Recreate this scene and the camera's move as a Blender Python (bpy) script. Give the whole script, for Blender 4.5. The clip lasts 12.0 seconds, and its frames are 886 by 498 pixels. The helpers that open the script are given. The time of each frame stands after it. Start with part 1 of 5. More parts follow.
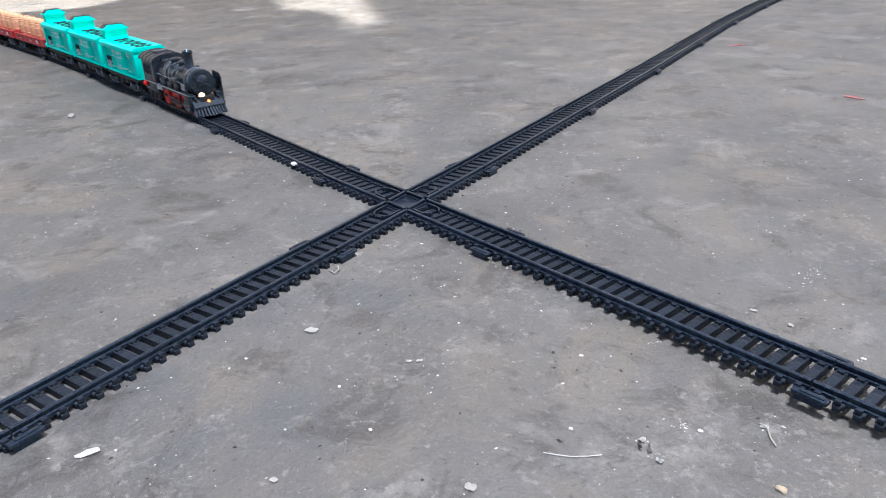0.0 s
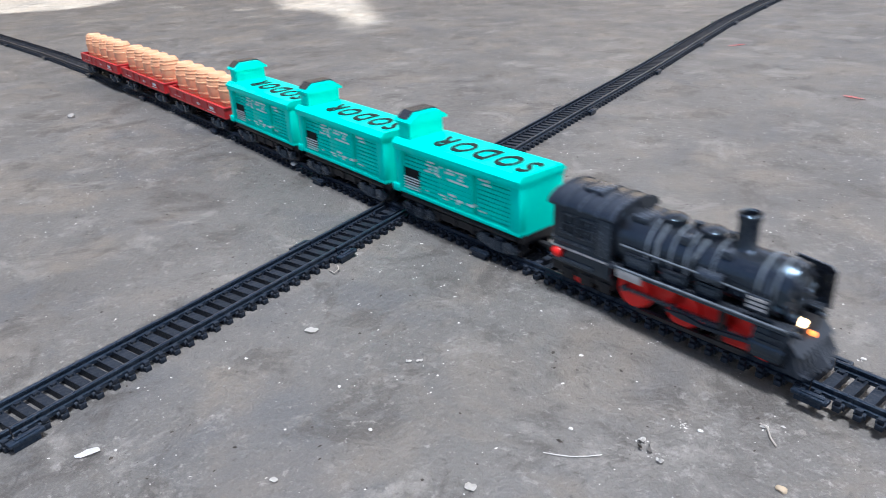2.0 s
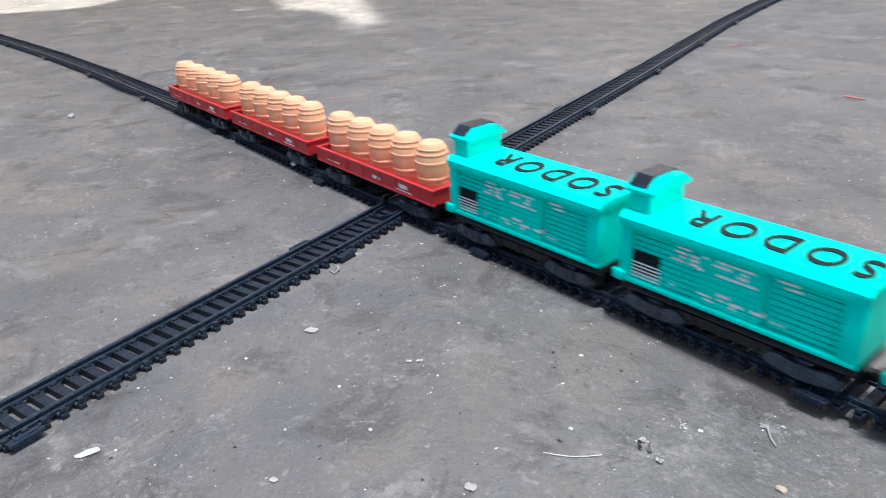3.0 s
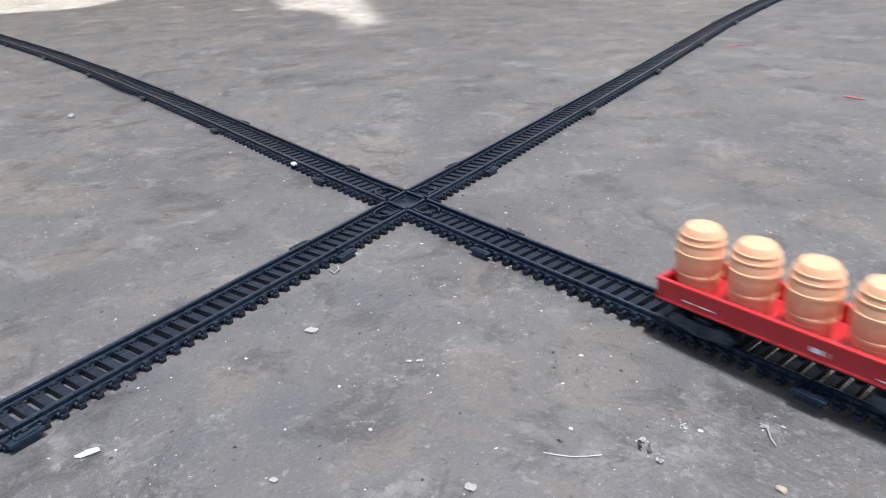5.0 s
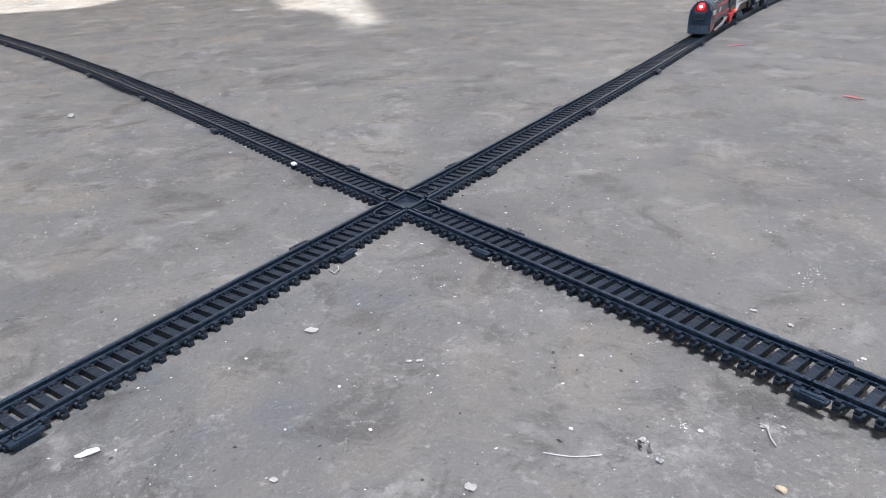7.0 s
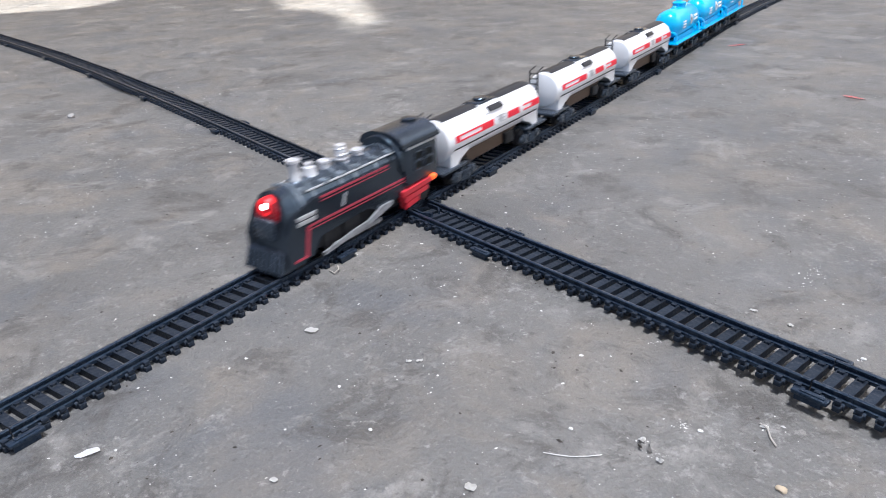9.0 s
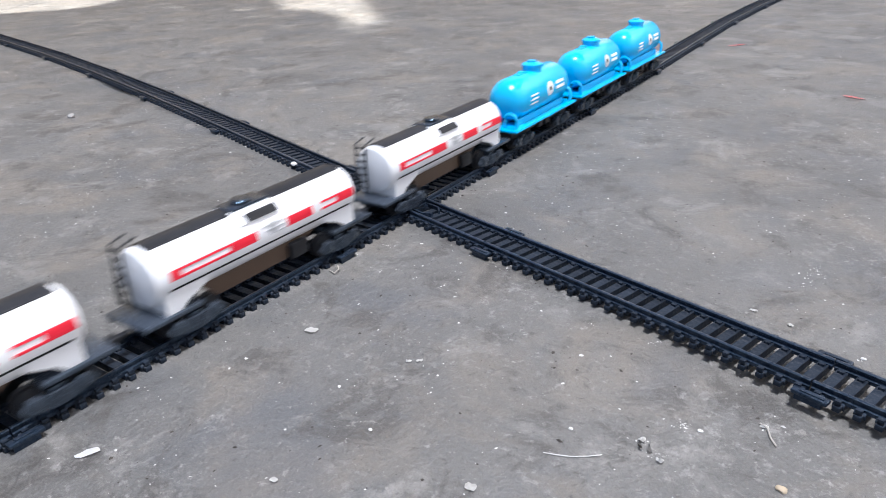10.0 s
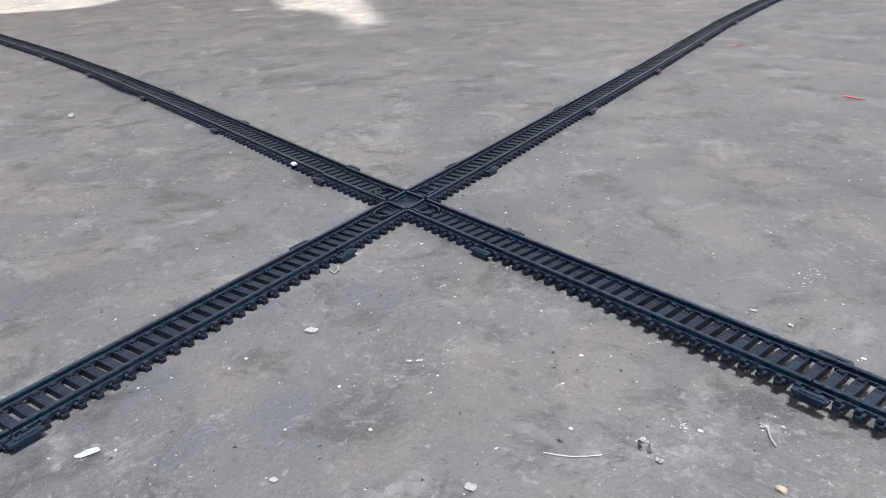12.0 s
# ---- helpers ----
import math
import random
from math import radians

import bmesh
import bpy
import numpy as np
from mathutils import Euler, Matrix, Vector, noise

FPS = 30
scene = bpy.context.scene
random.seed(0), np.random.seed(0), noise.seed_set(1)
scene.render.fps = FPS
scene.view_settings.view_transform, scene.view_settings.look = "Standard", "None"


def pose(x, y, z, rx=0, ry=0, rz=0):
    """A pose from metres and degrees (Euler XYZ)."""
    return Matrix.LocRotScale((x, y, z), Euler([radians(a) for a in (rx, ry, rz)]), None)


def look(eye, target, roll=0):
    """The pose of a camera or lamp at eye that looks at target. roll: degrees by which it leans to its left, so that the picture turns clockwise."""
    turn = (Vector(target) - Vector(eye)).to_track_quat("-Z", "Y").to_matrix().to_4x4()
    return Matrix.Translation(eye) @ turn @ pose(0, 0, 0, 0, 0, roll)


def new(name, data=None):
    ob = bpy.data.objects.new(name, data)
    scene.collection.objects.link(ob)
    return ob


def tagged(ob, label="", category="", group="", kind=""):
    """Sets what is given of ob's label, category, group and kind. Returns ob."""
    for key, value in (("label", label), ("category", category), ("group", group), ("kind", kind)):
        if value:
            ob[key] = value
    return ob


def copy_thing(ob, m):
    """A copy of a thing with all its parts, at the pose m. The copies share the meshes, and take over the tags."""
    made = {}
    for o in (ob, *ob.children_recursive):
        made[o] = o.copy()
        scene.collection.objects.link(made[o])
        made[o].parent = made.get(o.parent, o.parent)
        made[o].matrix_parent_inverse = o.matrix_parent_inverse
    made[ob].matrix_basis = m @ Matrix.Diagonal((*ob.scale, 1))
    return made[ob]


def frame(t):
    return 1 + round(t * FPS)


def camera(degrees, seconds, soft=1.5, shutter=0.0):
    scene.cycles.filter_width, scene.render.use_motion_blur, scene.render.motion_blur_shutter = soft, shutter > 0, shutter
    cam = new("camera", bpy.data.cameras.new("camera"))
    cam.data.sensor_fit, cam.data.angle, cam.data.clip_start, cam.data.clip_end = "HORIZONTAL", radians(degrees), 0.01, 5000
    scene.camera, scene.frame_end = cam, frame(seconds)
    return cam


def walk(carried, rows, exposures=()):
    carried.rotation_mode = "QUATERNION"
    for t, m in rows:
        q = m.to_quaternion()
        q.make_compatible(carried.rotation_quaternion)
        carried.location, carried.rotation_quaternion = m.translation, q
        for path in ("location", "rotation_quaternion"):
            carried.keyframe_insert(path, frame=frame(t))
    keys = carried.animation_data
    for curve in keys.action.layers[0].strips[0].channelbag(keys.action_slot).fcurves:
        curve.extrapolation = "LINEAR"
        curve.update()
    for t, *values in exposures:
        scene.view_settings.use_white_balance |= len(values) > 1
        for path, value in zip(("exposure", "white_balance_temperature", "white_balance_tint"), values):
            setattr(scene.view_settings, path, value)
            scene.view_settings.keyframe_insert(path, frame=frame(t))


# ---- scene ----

# ---------- camera ----------
cam = camera(61.64, 12.0, soft=1.0, shutter=0.35)
EYE = Vector((0.2992, -0.2217, 0.1503))
AIM = EYE + Vector((math.cos(2.4540) * math.cos(0.4360), math.sin(2.4540) * math.cos(0.4360), -math.sin(0.4360)))
VIEW = look(EYE, AIM, -2.479)
walk(cam, [(0.0, VIEW), (12.0, VIEW)], exposures=[(0.0, 1.83, 6150, 10), (12.0, 1.83, 6150, 10)])

# ---------- world and sun ----------
SUN_EL, SUN_AZ = radians(60), radians(60)   # azimuth from +x towards +y
world = bpy.data.worlds.new("sky")
scene.world = world
world.use_nodes = True
wn = world.node_tree.nodes
sky = wn.new("ShaderNodeTexSky")
sky.sky_type, sky.sun_disc = "NISHITA", False
sky.sun_elevation, sky.sun_rotation = SUN_EL, radians(90) - SUN_AZ
sky.air_density, sky.dust_density, sky.ozone_density = 1.0, 7.0, 0.6
wn["Background"].inputs["Strength"].default_value = 0.065
world.node_tree.links.new(sky.outputs[0], wn["Background"].inputs["Color"])
sun = new("sun", bpy.data.lights.new("sun", "SUN"))
sun.data.energy, sun.data.angle, sun.data.color = 5.0, radians(0.45), (1.0, 0.93, 0.83)
SUN_DIR = Vector((math.cos(SUN_EL) * math.cos(SUN_AZ), math.cos(SUN_EL) * math.sin(SUN_AZ), math.sin(SUN_EL)))
sun.matrix_world = look(SUN_DIR * 5, (0, 0, 0))

# area lamp added overhead as key light, standing in for sky light
SHADE_Z = 4.0
KEY_GAP = (0.42, 1.07, -0.50, 0.15)   # x0, x1, y0, y1 of the gap added for the lamp
opening = bpy.data.lights.new("key_lamp", "AREA")
opening.shape, opening.size, opening.size_y = "RECTANGLE", KEY_GAP[1] - KEY_GAP[0] - 0.04, KEY_GAP[3] - KEY_GAP[2] - 0.04
opening.energy, opening.color = 76.0, (0.97, 0.97, 1.0)
new("key_lamp", opening).matrix_world = pose((KEY_GAP[0] + KEY_GAP[1]) / 2, (KEY_GAP[2] + KEY_GAP[3]) / 2, SHADE_Z - 0.01)


# ---------- materials ----------
def material(name, colour, rough=0.5, metal=0.0, vary=0.15, scale=60.0, fine=900.0, bump=0.15, emit=0.0, dust=0.0, spec=0.5, sheen_tint=(1, 1, 1)):
    """A plain surface with variation at two scales, fine relief and, if wanted, pale dust."""
    m = bpy.data.materials.new(name)
    m.use_nodes = True
    n, l = m.node_tree.nodes, m.node_tree.links
    b = n["Principled BSDF"]
    co = n.new("ShaderNodeTexCoord")
    big, small = n.new("ShaderNodeTexNoise"), n.new("ShaderNodeTexNoise")
    big.inputs["Scale"].default_value, small.inputs["Scale"].default_value = scale, fine
    big.inputs["Detail"].default_value = 5
    info = n.new("ShaderNodeObjectInfo")
    mix = n.new("ShaderNodeMix")
    mix.data_type = "RGBA"
    mix.inputs["A"].default_value = tuple(c * (1 - vary) for c in colour) + (1,)
    mix.inputs["B"].default_value = tuple(min(1, c * (1 + vary)) for c in colour) + (1,)
    l.new(co.outputs["Object"], big.inputs["Vector"])
    l.new(co.outputs["Object"], small.inputs["Vector"])
    add = n.new("ShaderNodeMath")
    add.operation = "MULTIPLY_ADD"
    add.inputs[1].default_value, add.inputs[2].default_value = 0.25, 0.0
    l.new(info.outputs["Random"], add.inputs[0])
    add2 = n.new("ShaderNodeMath")
    l.new(add.outputs[0], add2.inputs[0])
    l.new(big.outputs["Fac"], add2.inputs[1])
    sub = n.new("ShaderNodeMath")
    sub.operation, sub.inputs[1].default_value = "SUBTRACT", 0.125
    l.new(add2.outputs[0], sub.inputs[0])
    l.new(sub.outputs[0], mix.inputs["Factor"])
    out = mix.outputs["Result"]
    if dust:
        ramp = n.new("ShaderNodeValToRGB")
        ramp.color_ramp.elements[0].position, ramp.color_ramp.elements[1].position = 0.52, 0.8
        l.new(small.outputs["Fac"], ramp.inputs["Fac"])
        amount = n.new("ShaderNodeMath")
        amount.operation, amount.inputs[1].default_value = "MULTIPLY", dust
        l.new(ramp.outputs["Color"], amount.inputs[0])
        dm = n.new("ShaderNodeMix")
        dm.data_type = "RGBA"
        dm.inputs["B"].default_value = (0.30, 0.29, 0.28, 1)
        l.new(amount.outputs[0], dm.inputs["Factor"])
        l.new(out, dm.inputs["A"])
        out = dm.outputs["Result"]
    l.new(out, b.inputs["Base Color"])
    rr = n.new("ShaderNodeMapRange")
    rr.inputs["To Min"].default_value, rr.inputs["To Max"].default_value = max(0, rough - 0.1), min(1, rough + 0.12)
    l.new(small.outputs["Fac"], rr.inputs["Value"])
    l.new(rr.outputs["Result"], b.inputs["Roughness"])
    b.inputs["Metallic"].default_value = metal
    b.inputs["Specular IOR Level"].default_value = spec
    b.inputs["Specular Tint"].default_value = tuple(sheen_tint) + (1,)
    if bump:
        bp = n.new("ShaderNodeBump")
        bp.inputs["Strength"].default_value, bp.inputs["Distance"].default_value = bump, 0.0003
        l.new(small.outputs["Fac"], bp.inputs["Height"])
        l.new(bp.outputs["Normal"], b.inputs["Normal"])
    if emit:
        b.inputs["Emission Color"].default_value = tuple(colour) + (1,)
        b.inputs["Emission Strength"].default_value = emit
    return m


def cement():
    """Worn cement floor: grey screed with stains, scuffs, dust and pale specks."""
    m = bpy.data.materials.new("worn_cement")
    m.use_nodes = True
    n, l = m.node_tree.nodes, m.node_tree.links
    b = n["Principled BSDF"]
    co = n.new("ShaderNodeTexCoord")

    def tex(scale, detail=6.0, rough=0.6, warp=0.0, stretch=None):
        t = n.new("ShaderNodeTexNoise")
        t.inputs["Scale"].default_value, t.inputs["Detail"].default_value = scale, detail
        t.inputs["Roughness"].default_value, t.inputs["Distortion"].default_value = rough, warp
        if stretch:
            mp = n.new("ShaderNodeMapping")
            mp.inputs["Scale"].default_value = stretch[:3]
            mp.inputs["Rotation"].default_value = (0, 0, radians(stretch[3]))
            l.new(co.outputs["Object"], mp.inputs["Vector"])
            l.new(mp.outputs["Vector"], t.inputs["Vector"])
        else:
            l.new(co.outputs["Object"], t.inputs["Vector"])
        return t.outputs["Fac"]

    def ramp(src, a, c, lo=0.0, hi=1.0):
        r = n.new("ShaderNodeMapRange")
        r.inputs["From Min"].default_value, r.inputs["From Max"].default_value = a, c
        r.inputs["To Min"].default_value, r.inputs["To Max"].default_value = lo, hi
        l.new(src, r.inputs["Value"])
        return r.outputs["Result"]

    def blend(fac, a, colour):
        x = n.new("ShaderNodeMix")
        x.data_type = "RGBA"
        l.new(fac, x.inputs["Factor"])
        if isinstance(a, tuple):
            x.inputs["A"].default_value = a
        else:
            l.new(a, x.inputs["A"])
        x.inputs["B"].default_value = colour
        return x.outputs["Result"]

    def both(p, q):
        x = n.new("ShaderNodeMath")
        x.operation = "MULTIPLY"
        l.new(p, x.inputs[0]), l.new(q, x.inputs[1])
        return x.outputs[0]

    drift = ramp(tex(13, 4, 0.55, 0.3), 0.46, 0.64)
    base = blend(ramp(tex(8, 5, 0.55, 0.4), 0.36, 0.64), (0.108, 0.105, 0.100, 1), (0.152, 0.147, 0.139, 1))
    warm = blend(ramp(tex(17, 5, 0.6, 0.6), 0.50, 0.66, 0, 0.7), base, (0.182, 0.160, 0.134, 1))
    cool = blend(ramp(tex(15, 5, 0.6, 0.4, (1, 1, 1, 40)), 0.52, 0.66, 0, 0.6), warm, (0.096, 0.101, 0.109, 1))
    dark = blend(ramp(tex(30, 8, 0.72, 0.6), 0.535, 0.61, 0, 0.72), cool, (0.066, 0.061, 0.056, 1))
    smear = blend(ramp(tex(26, 8, 0.72, 0.5, (1, 1, 1, 70)), 0.55, 0.63, 0, 0.62), dark, (0.236, 0.226, 0.212, 1))
    pale = blend(both(drift, ramp(tex(190, 6, 0.75, 0.2), 0.55, 0.64, 0, 0.55)), smear, (0.34, 0.33, 0.315, 1))
    scrape = blend(both(ramp(tex(11, 4, 0.6, 0.5), 0.48, 0.60), ramp(tex(120, 7, 0.75, 0.3), 0.60, 0.66, 0, 0.6)), pale, (0.40, 0.385, 0.36, 1))
    spots = blend(ramp(tex(120, 5, 0.7, 0.8), 0.31, 0.39, 0.65, 0), scrape, (0.058, 0.053, 0.048, 1))
    grit = blend(ramp(tex(1100, 3, 0.7), 0.54, 0.66, 0, 0.20), spots, (0.292, 0.282, 0.269, 1))
    pits = blend(ramp(tex(700, 3, 0.7), 0.34, 0.44, 0.25, 0), grit, (0.062, 0.058, 0.053, 1))
    # colour dots: pale for highlights on lumps, dark for shade in pits
    crumbs = blend(ramp(tex(330, 5, 0.75), 0.61, 0.67, 0, 0.5), pits, (0.36, 0.345, 0.325, 1))
    hollow_shade = blend(ramp(tex(230, 5, 0.72, 0.4), 0.32, 0.39, 0.6, 0), crumbs, (0.055, 0.051, 0.047, 1))
    l.new(hollow_shade, b.inputs["Base Color"])
    l.new(ramp(tex(22, 6), 0.3, 0.7, 0.40, 0.64), b.inputs["Roughness"])
    b.inputs["Specular IOR Level"].default_value = 0.55
    lumps = n.new("ShaderNodeMath")
    l.new(ramp(tex(900, 4), 0, 1, 0, 0.2), lumps.inputs[0])
    l.new(ramp(tex(260, 5, 0.7), 0.35, 0.75, 0, 0.7), lumps.inputs[1])
    add = n.new("ShaderNodeMath")
    l.new(lumps.outputs[0], add.inputs[0])
    l.new(ramp(tex(60, 8, 0.7), 0, 1, 0, 2.2), add.inputs[1])
    bp = n.new("ShaderNodeBump")
    bp.inputs["Strength"].default_value, bp.inputs["Distance"].default_value = 0.6, 0.0018
    l.new(add.outputs[0], bp.inputs["Height"])
    l.new(bp.outputs["Normal"], b.inputs["Normal"])
    return m


CEMENT = cement()
# track and tie base colours hold the blue of sky reflected in black plastic
TRACK = material("black_track_plastic_blue_sheen", (0.012, 0.019, 0.032), 0.30, vary=0.6, dust=0.14, bump=0.45, spec=0.5, sheen_tint=(0.5, 0.72, 1.0))
TIE = material("dusty_black_tie_plastic_blue_sheen", (0.015, 0.020, 0.030), 0.50, vary=0.7, dust=0.20, bump=0.6, spec=0.22, sheen_tint=(0.6, 0.8, 1.0))
BLACK = material("black_moulded_plastic", (0.014, 0.016, 0.021), 0.20, vary=0.6, dust=0.03, bump=0.6, spec=0.9, sheen_tint=(0.50, 0.74, 1.0))
GREY_BLACK = material("worn_black_plastic", (0.030, 0.036, 0.047), 0.24, vary=0.8, dust=0.08, bump=0.6, spec=0.9, sheen_tint=(0.52, 0.76, 1.0))
UNDER = material("matt_black_underframe", (0.014, 0.015, 0.018), 0.45, vary=0.5, dust=0.10, spec=0.3)
SILVER = material("silver_paint", (0.55, 0.56, 0.58), 0.35, 0.5, vary=0.2)
CHROME = material("silver_white_plastic", (0.70, 0.70, 0.72), 0.22, 0.35, vary=0.1)
GREEN = material("turquoise_plastic", (0.0, 0.82, 0.68), 0.36, vary=0.06, bump=0.05, spec=0.12)
RED = material("red_plastic", (0.54, 0.030, 0.036), 0.38, vary=0.10, bump=0.08)
RED_BRIGHT = material("bright_red_plastic", (0.86, 0.016, 0.013), 0.35, vary=0.12)
BARREL = material("tan_plastic", (0.84, 0.45, 0.255), 0.34, vary=0.07, bump=0.05)
WHITE = material("white_plastic", (0.80, 0.80, 0.81), 0.32, vary=0.04, bump=0.05)
STRIPE = material("red_stripe_print", (0.72, 0.012, 0.035), 0.4, vary=0.08, bump=0)
INK = material("black_print", (0.012, 0.014, 0.014), 0.6, vary=0.2, bump=0, spec=0.15)
WHITE_INK = material("white_print", (0.86, 0.92, 0.91), 0.5, vary=0.1, bump=0)
BROWN = material("brown_underframe_plastic", (0.075, 0.045, 0.028), 0.5, vary=0.2)
BLUE = material("sky_blue_plastic", (0.01, 0.47, 0.84), 0.17, vary=0.06, fine=260.0, bump=0.5, spec=0.6)
PINK = material("dull_red_line_print", (0.36, 0.035, 0.060), 0.45, vary=0.15, bump=0)
# worn grey paint, lightened so that the boilers' highlights lie in its colour
BAND = material("dry_brushed_grey_highlight", (0.15, 0.18, 0.21), 0.28, 0.2, vary=0.8, scale=260, dust=0.12)
PILOT = material("scuffed_dark_grey_plastic", (0.014, 0.018, 0.027), 0.36, vary=0.7, dust=0.08, spec=0.5, sheen_tint=(0.6, 0.8, 1.0))
LAMP = material("lit_warm_lamp", (1.0, 0.62, 0.30), 0.3, vary=0, bump=0, emit=5.0)
SHELF_GLOW = material("orange_shelf_reflection", (1.0, 0.25, 0.05), 0.3, vary=0, bump=0, emit=1.0)
LAMP_WHITE = material("lit_white_lamp", (1.0, 0.86, 0.80), 0.3, vary=0, bump=0, emit=6.0)
RED_GLOW = material("glowing_red_lens", (0.60, 0.008, 0.012), 0.3, vary=0, bump=0, emit=0.5)
RED_DEEP = material("red_lamp_spill_plastic", (0.16, 0.004, 0.008), 0.25, vary=0, spec=0.5, emit=0.16)
RED_DULL = material("dull_red_plastic", (0.52, 0.030, 0.045), 0.4, vary=0.2)
ORANGE = material("lit_orange_tail_lamp", (1.0, 0.13, 0.02), 0.3, vary=0, bump=0, emit=0.35)
CHIP = material("pale_flake", (0.62, 0.605, 0.58), 0.6, vary=0.15)
WORN = material("scuffed_silver_paint", (0.34, 0.35, 0.37), 0.35, 0.4, vary=0.8, scale=320, bump=0.4)
DARKSTONE = material("dark_grit", (0.045, 0.038, 0.032), 0.8, vary=0.4)
GREYSTONE = material("grey_pebble", (0.36, 0.34, 0.32), 0.7, vary=0.3, bump=0.5)
STONE = material("tan_pebble", (0.42, 0.34, 0.24), 0.7, vary=0.3, bump=0.5)
PINKBIT = material("faded_red_scrap", (0.78, 0.30, 0.30), 0.5, vary=0.2)
TWIG = material("dry_stalk", (0.40, 0.37, 0.33), 0.8, vary=0.3, bump=0.5)
WALL = material("cream_bounce_plaster", (0.60, 0.49, 0.37), 0.85, vary=0.3, scale=4, fine=80, bump=0.4)
SHADE_SHEET = material("unseen_shade_sheet", (0.30, 0.29, 0.28), 0.7, vary=0.2, scale=3)


# ---------- mesh helpers ----------
def box(bm, x0, x1, y0, y1, z0, z1, bev=0.0):
    made = bmesh.ops.create_cube(bm, size=1.0, matrix=Matrix.LocRotScale(
        ((x0 + x1) / 2, (y0 + y1) / 2, (z0 + z1) / 2), None, (abs(x1 - x0), abs(y1 - y0), abs(z1 - z0))))
    if bev:
        edges = list({e for v in made["verts"] for e in v.link_edges})
        bmesh.ops.bevel(bm, geom=edges, offset=bev, segments=2, affect="EDGES", profile=0.5)


def prism(bm, pts, x0, x1):
    """A solid whose (y, z) outline runs from x0 to x1."""
    a = [bm.verts.new((x0, y, z)) for y, z in pts]
    b = [bm.verts.new((x1, y, z)) for y, z in pts]
    bm.faces.new(a[::-1]), bm.faces.new(b)
    for i in range(len(pts)):
        j = (i + 1) % len(pts)
        bm.faces.new((a[i], a[j], b[j], b[i]))


def slab(bm, pts, y0, y1):
    """A solid whose (x, z) outline runs from y0 to y1."""
    a = [bm.verts.new((x, y0, z)) for x, z in pts]
    b = [bm.verts.new((x, y1, z)) for x, z in pts]
    bm.faces.new(a), bm.faces.new(b[::-1])
    for i in range(len(pts)):
        j = (i + 1) % len(pts)
        bm.faces.new((a[j], a[i], b[i], b[j]))


AXIS = {"x": Euler((0, radians(90), 0)), "y": Euler((radians(-90), 0, 0)), "z": Euler((0, 0, 0))}


def lathe(bm, profile, at=(0, 0, 0), axis="z", seg=24):
    """A solid of revolution: profile of (radius, height along the axis)."""
    m = Matrix.LocRotScale(at, AXIS[axis], None)
    rings = []
    for r, h in profile:
        if r < 1e-6:
            rings.append([bm.verts.new(m @ Vector((0, 0, h)))])
        else:
            rings.append([bm.verts.new(m @ Vector((r * math.cos(2 * math.pi * k / seg), r * math.sin(2 * math.pi * k / seg), h))) for k in range(seg)])
    for a, b in zip(rings, rings[1:]):
        for k in range(seg):
            j = (k + 1) % seg
            if len(a) == 1 and len(b) > 1:
                bm.faces.new((a[0], b[k], b[j]))
            elif len(b) == 1 and len(a) > 1:
                bm.faces.new((a[k], a[j], b[0]))
            elif len(a) > 1:
                bm.faces.new((a[k], a[j], b[j], b[k]))
    for ring in (rings[0][::-1], rings[-1]):
        if len(ring) > 1:
            bm.faces.new(ring)


def rod(bm, pts, r, seg=8):
    """A round bar along a line of points."""
    pts = [Vector(p) for p in pts]
    rings = []
    for i, p in enumerate(pts):
        d = (pts[min(i + 1, len(pts) - 1)] - pts[max(i - 1, 0)]).normalized()
        side = d.cross(Vector((0.13, 0.31, 0.94))).normalized()
        up = d.cross(side)
        rings.append([bm.verts.new(p + r * (math.cos(2 * math.pi * k / seg) * side + math.sin(2 * math.pi * k / seg) * up)) for k in range(seg)])
    for a, b in zip(rings, rings[1:]):
        for k in range(seg):
            j = (k + 1) % seg
            bm.faces.new((a[k], a[j], b[j], b[k]))
    bm.faces.new(rings[0][::-1]), bm.faces.new(rings[-1])


def mesh(bm, mat, name="part", smooth=True):
    bmesh.ops.recalc_face_normals(bm, faces=bm.faces)
    me = bpy.data.meshes.new(name)
    bm.to_mesh(me)
    bm.free()
    me.materials.append(mat)
    if smooth:
        me.shade_smooth()
        me.set_sharp_from_angle(angle=radians(38))
    return me


def part(name, bm, mat, parent, label=""):
    ob = new(name, bm if isinstance(bm, bpy.types.Mesh) else mesh(bm, mat, name))
    ob.parent = parent
    return tagged(ob, label)


def thing(name, m, label, category, group="", kind=""):
    ob = new(name)
    ob.empty_display_size = 0.01
    ob.matrix_world = m
    return tagged(ob, label, category, group, kind)


def bm_of(fn, *args, **kw):
    bm = bmesh.new()
    fn(bm, *args, **kw)
    return bm


GROUND_Z = 0.0020   # the floor lies this far above the datum of the rails


# ---------- the two track lines ----------
THETA = math.radians(105.79)
BD, BN = Vector((math.cos(THETA), math.sin(THETA), 0)), Vector((-math.sin(THETA), math.cos(THETA), 0))
LINE_A = [Vector((x, y, 0)) for x, y in ((-1.35, -0.042), (-0.908, -0.009), (-0.66, 0.0045), (-0.525, 0.0075), (-0.389, 0.0080), (-0.231, 0.0050),
          (-0.08, 0.0012), (0.0, 0.0), (0.075, 0.0), (0.2205, 0.0005), (1.6, 0.0))]
